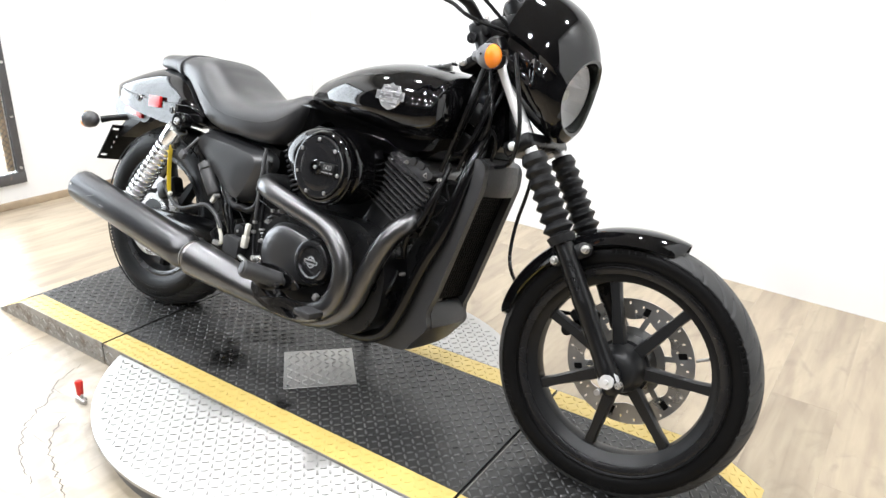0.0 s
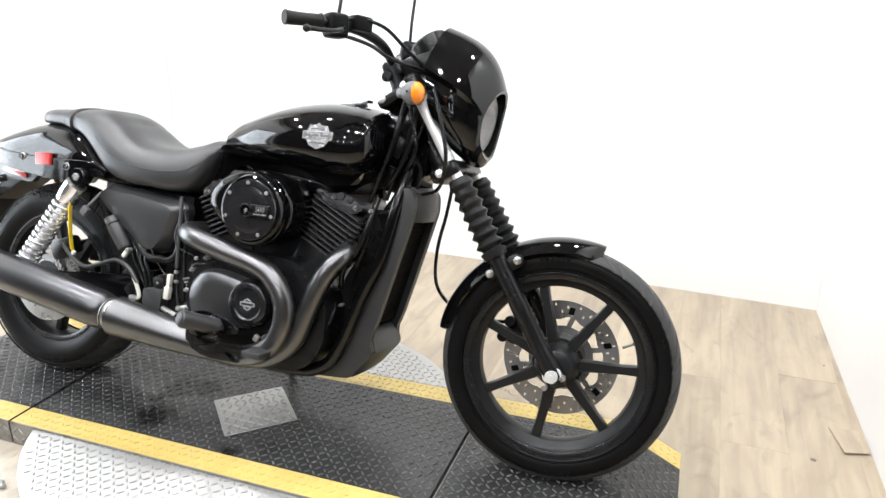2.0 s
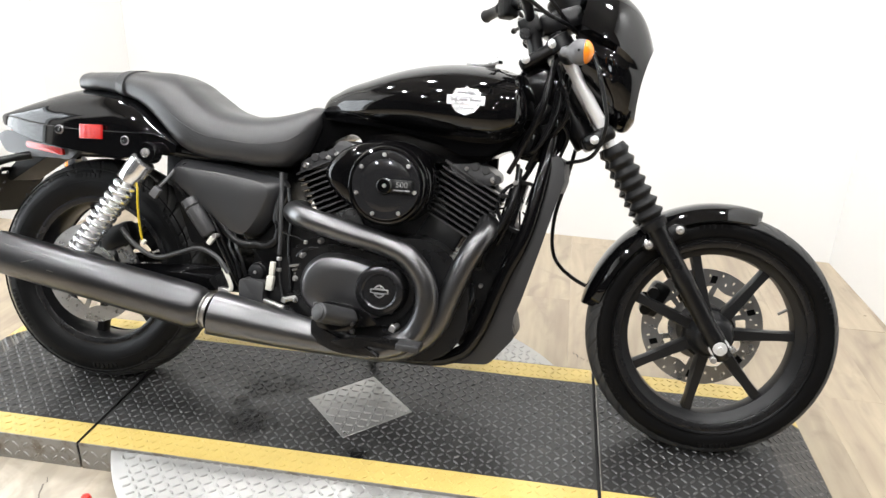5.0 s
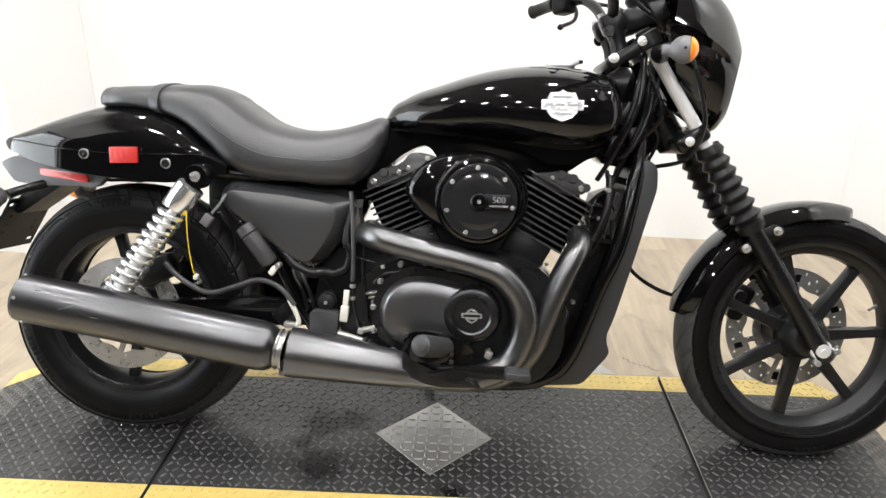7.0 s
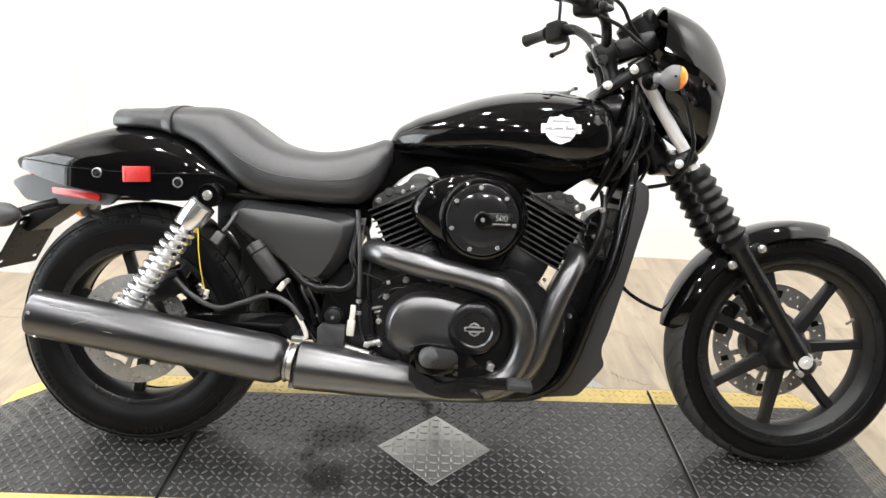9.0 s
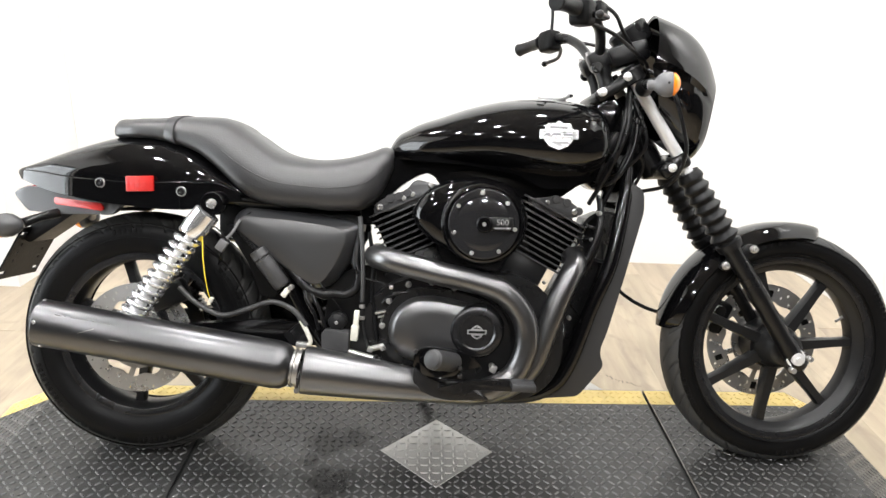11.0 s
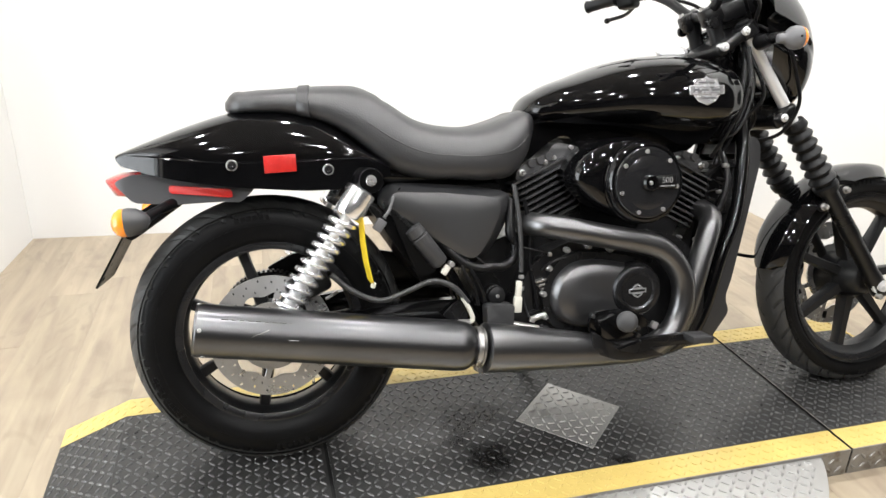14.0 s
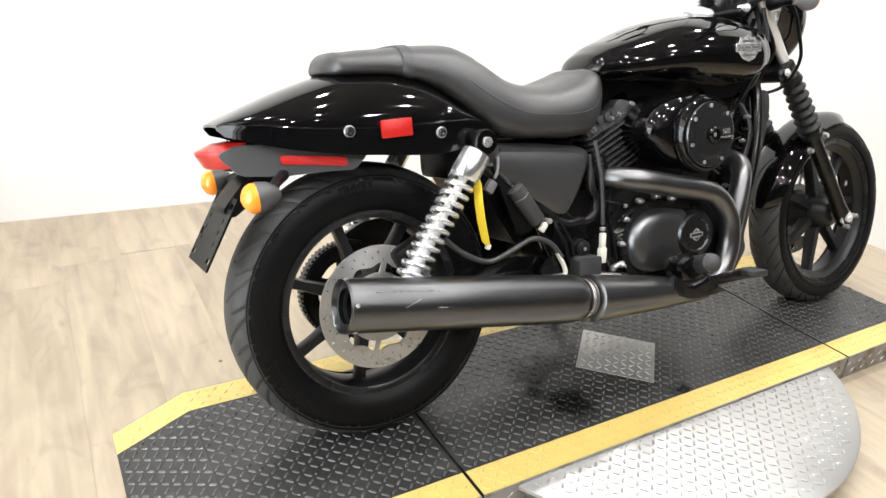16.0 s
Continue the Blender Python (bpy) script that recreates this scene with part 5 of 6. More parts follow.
derby = part("derby_cover", turned([(0, 0.062), (0.5, 0.061), (0.75, 0.057), (0.86, 0.054), (0.9, 0.05), (0.9, 0.04), (0.82, 0.036), (0.82, 0.001)], (0.785, -0.157, 0.341), (0.785, -0.202, 0.341), 48), DERBY, case, "round black cover with a shield mark", smooth=30)
# mark on the round cover in plain shapes
bm = slab([(-0.021, -0.0052), (0.021, -0.0052), (0.021, 0.0052), (-0.021, 0.0052)], 0, -0.0012, 0.0003, 1)
slab([(-0.013, 0.0052), (-0.008, 0.0115), (0, 0.0155), (0.008, 0.0115), (0.013, 0.0052)], 0, -0.0012, 0.0003, 1, bm)
slab([(-0.013, -0.0052), (-0.01, -0.011), (0, -0.0165), (0.01, -0.011), (0.013, -0.0052)], 0, -0.0012, 0.0003, 1, bm)
bmesh.ops.transform(bm, matrix=Matrix.Translation((0.785, -0.194, 0.341)), verts=bm.verts)
part("cover_mark", bm, SILVER, derby)
bm = slab([(-0.0175, -0.0025), (0.0175, -0.0025), (0.0175, 0.0025), (-0.0175, 0.0025)], 0, -0.0004, 0, 1)
slab([(-0.0085, 0.0075), (0, 0.0115), (0.0085, 0.0075)], 0, -0.0004, 0, 1, bm)
slab([(-0.0085, -0.0075), (0.0085, -0.0075), (0, -0.0125)], 0, -0.0004, 0, 1, bm)
bmesh.ops.transform(bm, matrix=Matrix.Translation((0.785, -0.1955, 0.341)), verts=bm.verts)
part("cover_mark_inlay", bm, MATTE, derby)
for x, z in ((0.578, 0.345), (0.592, 0.4), (0.634, 0.437), (0.684, 0.442), (0.735, 0.432), (0.58, 0.295), (0.622, 0.253), (0.822, 0.258)):
    part("cover_bolt", turned([(0, 0.0068), (0.6, 0.0068), (0.7, 0.005), (1, 0.004)], (x, -0.155, z), (x, -0.175, z), 12), STEEL, case)

# air cleaner
AC = (0.792, 0.577)
drop = rounded([(0.63, 0.592), (0.66, 0.642), (0.716, 0.672), (0.79, 0.68), (0.862, 0.66), (0.896, 0.598), (0.886, 0.535), (0.83, 0.492), (0.757, 0.499), (0.678, 0.535)], 0.03)
rings = []
for f, y in ((0.96, -0.09), (0.985, -0.1), (0.985, -0.128), (1.0, -0.131), (1.0, -0.14), (0.985, -0.143), (0.985, -0.166), (0.96, -0.18), (0.91, -0.19), (0.84, -0.196), (0.6, -0.2)):
    rings.append([(0.785 + (x - 0.785) * f, y, 0.585 + (z - 0.588) * f) for x, z in drop])
air = part("air_cleaner", loft(rings), GLOSS, bike, "gloss black teardrop air cleaner", smooth=40)
part("air_cleaner_ring", turned([(0, 0.09), (0.3, 0.0905), (0.55, 0.089), (0.62, 0.086), (0.66, 0.0885), (0.8, 0.0875), (0.97, 0.082), (1, 0.078), (0.9, 0.0765), (0.86, 0.001)], (AC[0], -0.18, AC[1]), (AC[0], -0.222, AC[1]), 64), GLOSS, air, smooth=28)
lid = part("air_cleaner_lid", turned([(0, 0.076), (0.6, 0.076), (0.85, 0.0745), (0.98, 0.0735), (1.02, 0.071), (0.96, 0.0575), (0.98, 0.0555), (1.06, 0.05), (1.14, 0.036), (1.18, 0.02), (1.2, 0.001)], (AC[0], -0.211, AC[1]), (AC[0], -0.227, AC[1]), 64), LID, air, "round gloss black lid", smooth=28)
for k in range(7):
    a = radians(90 + 360 * k / 7 + 4)
    p = Vector((AC[0] + 0.0655 * math.cos(a), -0.228, AC[1] + 0.0655 * math.sin(a)))
    part("lid_screw", rod(p, p + Vector((0, -0.0035, 0)), 0.0046, 12), STEEL, lid)
part("lid_boss", turned([(0, 0.0175), (0.6, 0.0175), (1, 0.014), (1, 0.009), (0.4, 0.008), (0.4, 0.001)], (AC[0], -0.23, AC[1]), (AC[0], -0.241, AC[1]), 24), FRAME, lid)
part("lid_bar", block(pose(AC[0] + 0.035, -0.2295, AC[1] + 0.001), 0.05, 0.014, 0.027, 0.0015), SATIN, lid)
part("boss_bolt", rod((AC[0], -0.233, AC[1]), (AC[0], -0.239, AC[1]), 0.0045, 8), STEEL, lid)


def flat_text(name, text, size, m, mat, parent):
    """Words as a thin solid mesh."""
    cu = bpy.data.curves.new(name, "FONT")
    cu.body, cu.size, cu.extrude, cu.align_x, cu.align_y = text, size, 0.0004, "CENTER", "CENTER"
    ob = bpy.data.objects.new(name, cu)
    scene.collection.objects.link(ob)
    me = bpy.data.meshes.new_from_object(ob.evaluated_get(bpy.context.evaluated_depsgraph_get()))
    bpy.data.objects.remove(ob)
    me.transform(m)
    me.materials.clear()
    me.materials.append(mat)
    out = new(name, me)
    out.parent = parent
    return out


flat_text("lid_number", "500", 0.0175, pose(AC[0] + 0.038, -0.2367, AC[1] + 0.004, 90), SILVER, lid)
part("lid_line", block(pose(AC[0] + 0.038, -0.2366, AC[1] - 0.0075), 0.036, 0.0006, 0.003, 0), SILVER, lid)

# exhaust
part("rear_header", tube([(0.56, -0.09, 0.495), (0.563, -0.15, 0.496), (0.605, -0.19, 0.49), (0.70, -0.2, 0.468), (0.79, -0.2, 0.448), (0.845, -0.2, 0.425), (0.885, -0.2, 0.375), (0.893, -0.2, 0.315), (0.872, -0.202, 0.258), (0.83, -0.208, 0.226), (0.77, -0.215, 0.214), (0.66, -0.222, 0.222)], 0.0258, 20, 8), HEADER, bike, "black rear exhaust header", smooth=60)
part("front_header", tube([(1.005, -0.09, 0.50), (1.005, -0.13, 0.485), (0.985, -0.155, 0.455), (0.96, -0.165, 0.4), (0.935, -0.17, 0.33), (0.912, -0.172, 0.27), (0.87, -0.18, 0.226), (0.81, -0.195, 0.208), (0.70, -0.21, 0.212)], 0.0252, 20, 8), HEADER, bike, "black front exhaust header", smooth=60)
M0, M1, M2 = Vector((-0.128, -0.238, 0.352)), Vector((0.402, -0.238, 0.266)), Vector((0.72, -0.212, 0.218))
muffler = part("muffler", turned([(0.02, 0.0478), (0, 0.0478), (0.003, 0.049), (0.92, 0.0505), (0.955, 0.048), (0.975, 0.042), (0.985, 0.036), (1, 0.036)], M0, M1, 48, cap=False), EXHAUST, bike, "long satin black muffler", smooth=30)
axis = (M1 - M0).normalized()
part("muffler_end", turned([(0, 0.0478), (1, 0.0478), (0.55, 0.045), (0.5, 0.0315), (0, 0.0305)], M0 + axis * 0.02, M0 - axis * 0.003, 40, cap=False), EXHAUST, muffler, "black end cap with a round outlet", smooth=30)
part("outlet_tube", turned([(0, 0.0312), (0.9, 0.0312), (0.9, 0.001)], M0 + axis * 0.004, M0 + axis * 0.16, 32, cap=False), CORE, muffler)
for k in range(5):
    a = math.tau * k / 5 + 0.4
    q = M0 + (M1 - M0).normalized() * 0.01 + Vector((0.0, 0.049 * math.cos(a), 0.049 * math.sin(a)))
    part("end_rivet", rod(q, q + Vector((0, 0.0025 * math.cos(a), 0.0025 * math.sin(a))), 0.004, 8), STEEL, muffler)
for along, deg, length, tilt in ((0.1, 186, 0.034, -0.3), (0.165, 184, 0.018, 0.0)):
    pts = []
    for k in range(4):
        a = radians(deg) - tilt * k / 3
        pts.append(M0 + axis * (along + length * k / 3) + Vector((0.006 * math.sin(a), 0.0496 * math.cos(a), -0.0496 * math.sin(a))))
    part("scratch", tube(pts, 0.0006, 5, 2), SCRATCH, muffler)
for k, (w, h) in enumerate(((0.012, 0.012), (0.006, 0.008), (0.008, 0.008), (0.007, 0.008), (0.01, 0.01), (0.006, 0.008), (0.009, 0.008), (0.012, 0.012), (0.006, 0.008))):
    a = radians(220)
    q = M0 + axis * (0.055 + 0.0145 * k) + Vector((0, 0.0497 * math.cos(a), -0.0497 * math.sin(a)))
    part("etched_bar", block(Matrix.Translation(q) @ pose(0, 0, 0, math.degrees(a) + 90, 9.2), w, h * 0.35, 0.0006, 0), ETCH, muffler)
part("muffler_clamp", turned([(0, 0.037), (0, 0.041), (0.25, 0.042), (0.3, 0.038), (0.7, 0.038), (0.75, 0.042), (1, 0.041), (1, 0.037)], M0.lerp(M1, 0.99), M0.lerp(M1, 1.02), 36, cap=False), CLAMPSTEEL, bike, "dark exhaust clamp")
part("clamp_bolt", rod(M1 + Vector((0.004, -0.012, -0.046)), M1 + Vector((0.004, 0.02, -0.05)), 0.006, 10), CLAMPSTEEL, bike)
part("mid_pipe", turned([(0, 0.044), (0.01, 0.0505), (0.05, 0.0505), (0.55, 0.042), (0.9, 0.033), (1, 0.027)], M1 + Vector((0.014, 0, -0.003)), M2, 40), HEADER, bike, "tapering black heat shield pipe")

# radiator and its shroud
prof = rounded([(1.108, 0.62), (1.12, 0.655), (1.142, 0.668), (1.163, 0.652), (1.165, 0.606), (1.122, 0.437), (1.092, 0.325), (1.075, 0.279), (1.088, 0.246), (1.03, 0.173), (0.93, 0.166), (1.0, 0.25), (1.026, 0.28), (1.062, 0.42)], 0.012, 4)
for sy in (-1, 1):
    part("shroud_side", slab(prof, sy * 0.072, sy * 0.094, 0.008, 3), SHROUD, bike, "black plastic radiator shroud side")
rings = []
for f in np.linspace(-0.074, 0.074, 13):
    k = 0.0 + 0.012 * (1 - (f / 0.074) ** 2)
    rings.append([(1.112, f, 0.625), (1.125, f, 0.655), (1.145, f, 0.668), (1.162 + k, f, 0.655), (1.166 + k, f, 0.61), (1.158 + k, f, 0.582), (1.148, f, 0.585), (1.15, f, 0.61)])
part("shroud_top", loft(rings), SHROUD, bike, "black plastic radiator cap piece")
rings = []
for f in np.linspace(-0.074, 0.074, 13):
    k = 0.004 * (1 - (f / 0.074) ** 2)
    rings.append([(1.06, f, 0.30), (1.076 + k * 0.4, f, 0.285), (1.088 + k, f, 0.246), (1.03 + k, f, 0.173), (0.95, f, 0.167), (0.99, f, 0.2), (1.04, f, 0.22), (1.055, f, 0.28)])
part("shroud_chin", loft(rings), SHROUD, bike, "black plastic chin piece")
core = part("radiator_core", loft([[(1.14 - 0.0, y, 0.6), (1.105, y, 0.61), (1.04, y, 0.32), (1.068, y, 0.31)] for y in (-0.073, 0.073)]), GRILLE, bike, "black radiator core")
bm = bmesh.new()
for k in range(24):
    f = (k + 0.5) / 24
    x, z = 1.142 + (1.07 - 1.142) * f, 0.6 + (0.31 - 0.6) * f
    block(pose(x, 0, z, 0, 14), 0.004, 0.144, 0.0028, 0, bm=bm)
for k in range(13):
    y = -0.068 + 0.136 * k / 12
    rod((1.144, y, 0.6), (1.072, y, 0.31), 0.0012, 4, bm, 0)
part("radiator_mesh", bm, GRILLE, core, kind="stuff")

# side cover
rim_line = [(0.236, 0.549), (0.242, 0.578), (0.264, 0.597), (0.38, 0.588), (0.497, 0.572), (0.525, 0.56), (0.529, 0.535), (0.498, 0.474), (0.464, 0.428), (0.433, 0.416), (0.402, 0.424), (0.333, 0.474)]
panel_line = [(0.25, 0.551), (0.256, 0.57), (0.27, 0.579), (0.378, 0.571), (0.468, 0.559), (0.49, 0.549), (0.494, 0.531), (0.468, 0.474), (0.444, 0.439), (0.43, 0.431), (0.409, 0.435), (0.341, 0.482)]
for sy in (-1, 1):
    rings = []
    for f, y, g in ((0, 0.088, 1.0), (0, 0.113, 1.0), (0.06, 0.1165, 1.0), (0.95, 0.1435, 1.0), (1.0, 0.1447, 1.0), (1.0, 0.1455, 0.97), (1.0, 0.149, 0.6), (1.0, 0.15, 0.25)):
        line = rounded([(r[0] + (p[0] - r[0]) * f, r[1] + (p[1] - r[1]) * f) for r, p in zip(rim_line, panel_line)], 0.014, 4)
        rings.append([(0.39 + (x - 0.39) * g, sy * y, 0.51 + (z - 0.51) * g) for x, z in line])
    part("side_cover", loft(rings), COVER, bike, "charcoal plastic side cover", smooth=24)

# headlamp cowl
def cowl_point(a, s, shrink=1.0):
    c, sn = math.cos(a), math.sin(a)
    z0 = 0.915 + 0.146 * sn
    x0 = float(np.interp(z0, [0.769, 0.785, 0.855, 0.927, 0.98, 1.062], [1.228, 1.206, 1.182, 1.166, 1.176, 1.19]))
    y0 = 0.132 * power(c, 0.85) * (1 - 0.28 * max(0, -sn) ** 2) * (1 - 0.22 * max(0, sn))
    y1, z1 = 0.083 * c, 0.833 + 0.084 * sn
    x1 = 1.311 + 0.17 * (z1 - 0.833) + 0.012 * sn * sn
    b = math.sin(math.pi * s) * 0.9 + 0.25 * math.sin(math.pi * s ** 2)
    x = x0 + (x1 - x0) * s + b * (0.006 + 0.01 * max(0, sn))
    y = y0 + (y1 - y0) * s + b * 0.024 * c * (1 - 0.75 * max(0, sn))
    z = z0 + (z1 - z0) * s + b * 0.026 * sn
    # the sides are let in below the hood's ledge
    inset = min(1, max(0, (0.2 - sn) / 0.05)) * (1 - max(0, (s - 0.6) / 0.4)) * min(1, abs(c) * 2)
    scoop = min(1, max(0, (0.2 - sn) / 0.05)) * min(1, max(0, (sn + 0.3) / 0.1)) * min(1, max(0, (0.52 - s) / 0.12))
    y *= 1 - 0.1 * inset - 0.12 * scoop
    m = Vector((1.25, 0, 0.88))
    return m + (Vector((x, y, z)) - m) * shrink


N = 144
rings = [[cowl_point(math.tau * i / N, s) for i in range(N)] for s in np.linspace(0, 1, 27)]
lip = [Vector((1.308 + 0.17 * 0.077 * math.sin(math.tau * i / N) + 0.012 * math.sin(math.tau * i / N) ** 2, 0.076 * math.cos(math.tau * i / N), 0.833 + 0.077 * math.sin(math.tau * i / N))) for i in range(N)]
lip2 = [p + Vector((-0.03, 0, 0.004)) for p in lip]
back = [[cowl_point(math.tau * i / N, s, 0.965) for i in range(N)] for s in np.linspace(0.93, 0, 12)]
cowl = part("headlamp_cowl", loft(rings + [lip, lip2] + back, loop=True), GLOSS, bike, "gloss black bullet headlamp cowl", smooth=34)
HL = Vector((1.279, 0, 0.836))
fwd = Vector((0.98, 0, -0.2)).normalized()
part("headlamp_bowl", turned([(0, 0.02), (0.25, 0.05), (0.6, 0.066), (1, 0.0735), (1, 0.071), (0.6, 0.062), (0.25, 0.046), (0.03, 0.014)], HL - fwd * 0.055, HL + fwd * 0.012, 14), REFLECTOR, cowl, "silver faceted headlamp reflector", smooth=10)
part("headlamp_lens", turned([(0, 0.0735), (0.3, 0.073), (0.65, 0.062), (0.9, 0.035), (1, 0.004)], HL + fwd * 0.01, HL + fwd * 0.028, 40), CLEAR, cowl, "clear domed headlamp lens", smooth=60).visible_shadow = False
part("headlamp_bezel", turned([(0, 0.0735), (0, 0.078), (0.6, 0.0785), (1, 0.075), (1, 0.0725)], HL - fwd * 0.002, HL + fwd * 0.014, 48, cap=False), CHROME, cowl, "chrome headlamp bezel")
part("headlamp_bulb", rod(HL - fwd * 0.045, HL + fwd * 0.0, 0.013, 14), WHITEPL, cowl)

# front turn signals
for sy in (-1, 1):
    q = Vector((1.15, sy * 0.1, 0.882))
    st = part("front_signal_stalk", tube([q, q + Vector((-0.004, sy * 0.04, 0)), q + Vector((-0.004, sy * 0.068, 0)), q + Vector((0.004, sy * 0.082, -0.001))], [0.02, 0.013, 0.012, 0.012], 14), SATIN, bike)
    part("signal_body", turned([(0, 0.007), (0.04, 0.0105), (0.22, 0.0112), (0.32, 0.0128), (0.38, 0.0155), (0.47, 0.0203), (0.62, 0.0248), (0.81, 0.0265), (1, 0.0248)], (1.134, sy * 0.177, 0.878), (1.1848, sy * 0.1879, 0.879), 28), GREYPLASTIC, st, smooth=60)
    part("signal_screw", rod((1.17, sy * 0.2105, 0.879), (1.17, sy * 0.2128, 0.879), 0.0026, 10), MATTE, st)
    part("signal_lens", turned([(0, 0.0248), (0.3, 0.0228), (0.6, 0.0182), (0.85, 0.011), (1, 0.002)], (1.1848, sy * 0.1879, 0.879), (1.2014, sy * 0.1914, 0.878), 28), AMBER, st, "amber turn-signal lens", smooth=60)

# handlebar and controls
part("handlebar", tube([(0.915, -0.313, 1.012), (0.957, -0.25, 1.018), (0.983, -0.21, 1.021), (1.02, -0.155, 1.016), (1.046, -0.1, 1.0), (1.057, -0.055, 0.968), (1.058, 0, 0.953), (1.058, 0.055, 0.97), (1.042, 0.12, 1.015), (1.014, 0.18, 1.044), (0.983, 0.22, 1.046), (0.957, 0.255, 1.043), (0.917, 0.315, 1.037)], 0.0118, 14), SATIN, bike, "black drag handlebar")
for sy in (-1, 1):
    bm = turned([(0, 0.021), (0.5, 0.017), (0.7, 0.019), (1, 0.02)], (1.085, sy * 0.042, 0.872), (1.062, sy * 0.042, 0.945), 18)
    block(pose(1.058, sy * 0.042, 0.95, 0, -25), 0.05, 0.036, 0.044, 0.009, 2, bm)
    riser = part("riser", bm, SATIN, bike, "black handlebar riser and clamp")
    for dx, dz in ((-0.018, -0.004), (0.016, 0.01)):
        part("riser_bolt", rod((1.058 + dx, sy * 0.042, 0.95 + dz), (1.05 + dx, sy * 0.042, 0.972 + dz), 0.006, 10), STEEL, riser)
    part("riser_end", rod((1.05, sy * 0.058, 0.93), (1.05, sy * 0.068, 0.93), 0.013, 14), SATIN, riser)
    bar_dir = Vector((-0.56, sy * 0.82, -0.09)).normalized()
    g0 = Vector((0.957, sy * 0.252, 1.03 + sy * 0.012))
    part("grip", turned([(0, 0.017), (0.03, 0.0185), (0.08, 0.0155), (0.5, 0.0145), (0.92, 0.0155), (0.97, 0.0175), (1, 0.015)], g0 - bar_dir * 0.01, g0 + bar_dir * 0.08, 18), BOOT, bike, "black rubber handlebar grip")
    part("switch_housing", block(Matrix.Translation(g0 - bar_dir * 0.045 + Vector((0, 0, -0.006))) @ pose(0, 0, 0, 0, -4, sy * -58), 0.05, 0.045, 0.055, 0.01, 3), MATTE, bike, "black switch housing")
    way = [g0 + Vector((dx, sy * dy, dz)) for dx, dy, dz in ((0.042, -0.04, -0.004), (0.06, -0.005, -0.016), (0.06, 0.045, -0.03), (0.035, 0.095, -0.036))]
    lever = part("lever", tube(way, [0.0075, 0.0055, 0.005, 0.0055], 10), SATIN, bike, "black control lever")
    part("lever_ball", turned([(0, 0.003), (0.2, 0.007), (0.5, 0.0085), (0.8, 0.007), (1, 0.003)], way[-1] + Vector((0.006, 0, 0)), way[-1] + Vector((-0.01, sy * 0.006, -0.002)), 14), SATIN, lever)
    part("mirror_stem", tube([g0 - bar_dir * 0.05 + Vector((0, 0, 0.01)), g0 - bar_dir * 0.052 + Vector((0, 0, 0.08)), g0 - bar_dir * 0.045 + Vector((-0.005, sy * 0.03, 0.2))], 0.0045, 10), SATIN, bike, "black mirror stem")
    rings = []
    mc = g0 - bar_dir * 0.045 + Vector((-0.005, sy * 0.05, 0.225))
    for dx, f in ((0.02, 0.35), (0.016, 0.75), (0.004, 1.0), (-0.004, 1.0), (-0.006, 0.94)):
        rings.append([mc + Vector((dx, 0.062 * f * power(math.cos(math.tau * i / 28), 0.8), 0.034 * f * power(math.sin(math.tau * i / 28), 0.8))) for i in range(28)])
    part("mirror_head", loft(rings), MATTE, bike, "black oval mirror")
part("brake_reservoir", block(Matrix.Translation((1.018, -0.168, 1.03)) @ pose(0, 0, 0, 0, 0, 58), 0.048, 0.046, 0.036, 0.006), MATTE, bike, "black brake fluid reservoir")
gauge = part("speedometer", turned([(0, 0.03), (0.2, 0.045), (0.9, 0.048), (1, 0.044)], (1.16, 0, 0.985), (1.127, 0, 1.032), 32), SATIN, bike, "round black speedometer")
part("gauge_glass", rod((1.128, 0, 1.0305), (1.126, 0, 1.0335), 0.041, 28), GLOSS, gauge)

bm = block(pose(1.128, 0, 0.968, 0, -18), 0.1, 0.1, 0.05, 0.014, 2)
part("gauge_bracket", bm, SATIN, bike, "black gauge bracket")

# foot controls
part("foot_peg", turned([(0, 0.012), (0.12, 0.014), (0.16, 0.0205), (0.9, 0.0215), (0.97, 0.0205), (1, 0.016)], (0.742, -0.225, 0.28), (0.69, -0.325, 0.311), 20), PEGEND, bike, "black rubber rider foot peg")
pv = Vector((0.69, -0.325, 0.311)) - Vector((0.742, -0.225, 0.28))
part("peg_end", turned([(0, 0.0165), (0.7, 0.0165), (1, 0.014)], Vector((0.69, -0.325, 0.311)) - pv * 0.01, Vector((0.69, -0.325, 0.311)) + pv * 0.03, 20), PEGEND, bike, "grey peg end cap")
part("peg_mount", slab(rounded([(0.66, 0.298), (0.70, 0.312), (0.728, 0.299), (0.748, 0.284), (0.745, 0.264), (0.71, 0.256), (0.668, 0.262)], 0.01), -0.262, -0.236, 0.006), FRAME, bike)
part("peg_plate", slab(rounded([(0.649, 0.271), (0.651, 0.3), (0.667, 0.313), (0.694, 0.316), (0.737, 0.311), (0.772, 0.297), (0.797, 0.276), (0.77, 0.268), (0.72, 0.262), (0.668, 0.262)], 0.01), -0.236, -0.228, 0.002), FRAME, bike, "thin black peg plate")
for x, z, y in ((0.655, 0.307, -0.24), (0.748, 0.262, -0.262), (0.748, 0.278, -0.262)):
    part("peg_bolt", rod((x, y + 0.006, z), (x, y - 0.006, z), 0.0045, 10), EXHAUST, bike)
part("heel_plate", slab(rounded([(0.651, 0.277), (0.651, 0.241), (0.661, 0.227), (0.697, 0.212), (0.726, 0.206), (0.81, 0.207), (0.78, 0.226), (0.72, 0.238), (0.685, 0.252)], 0.008), -0.252, -0.24, 0.004), DERBY, bike, "black heel plate")
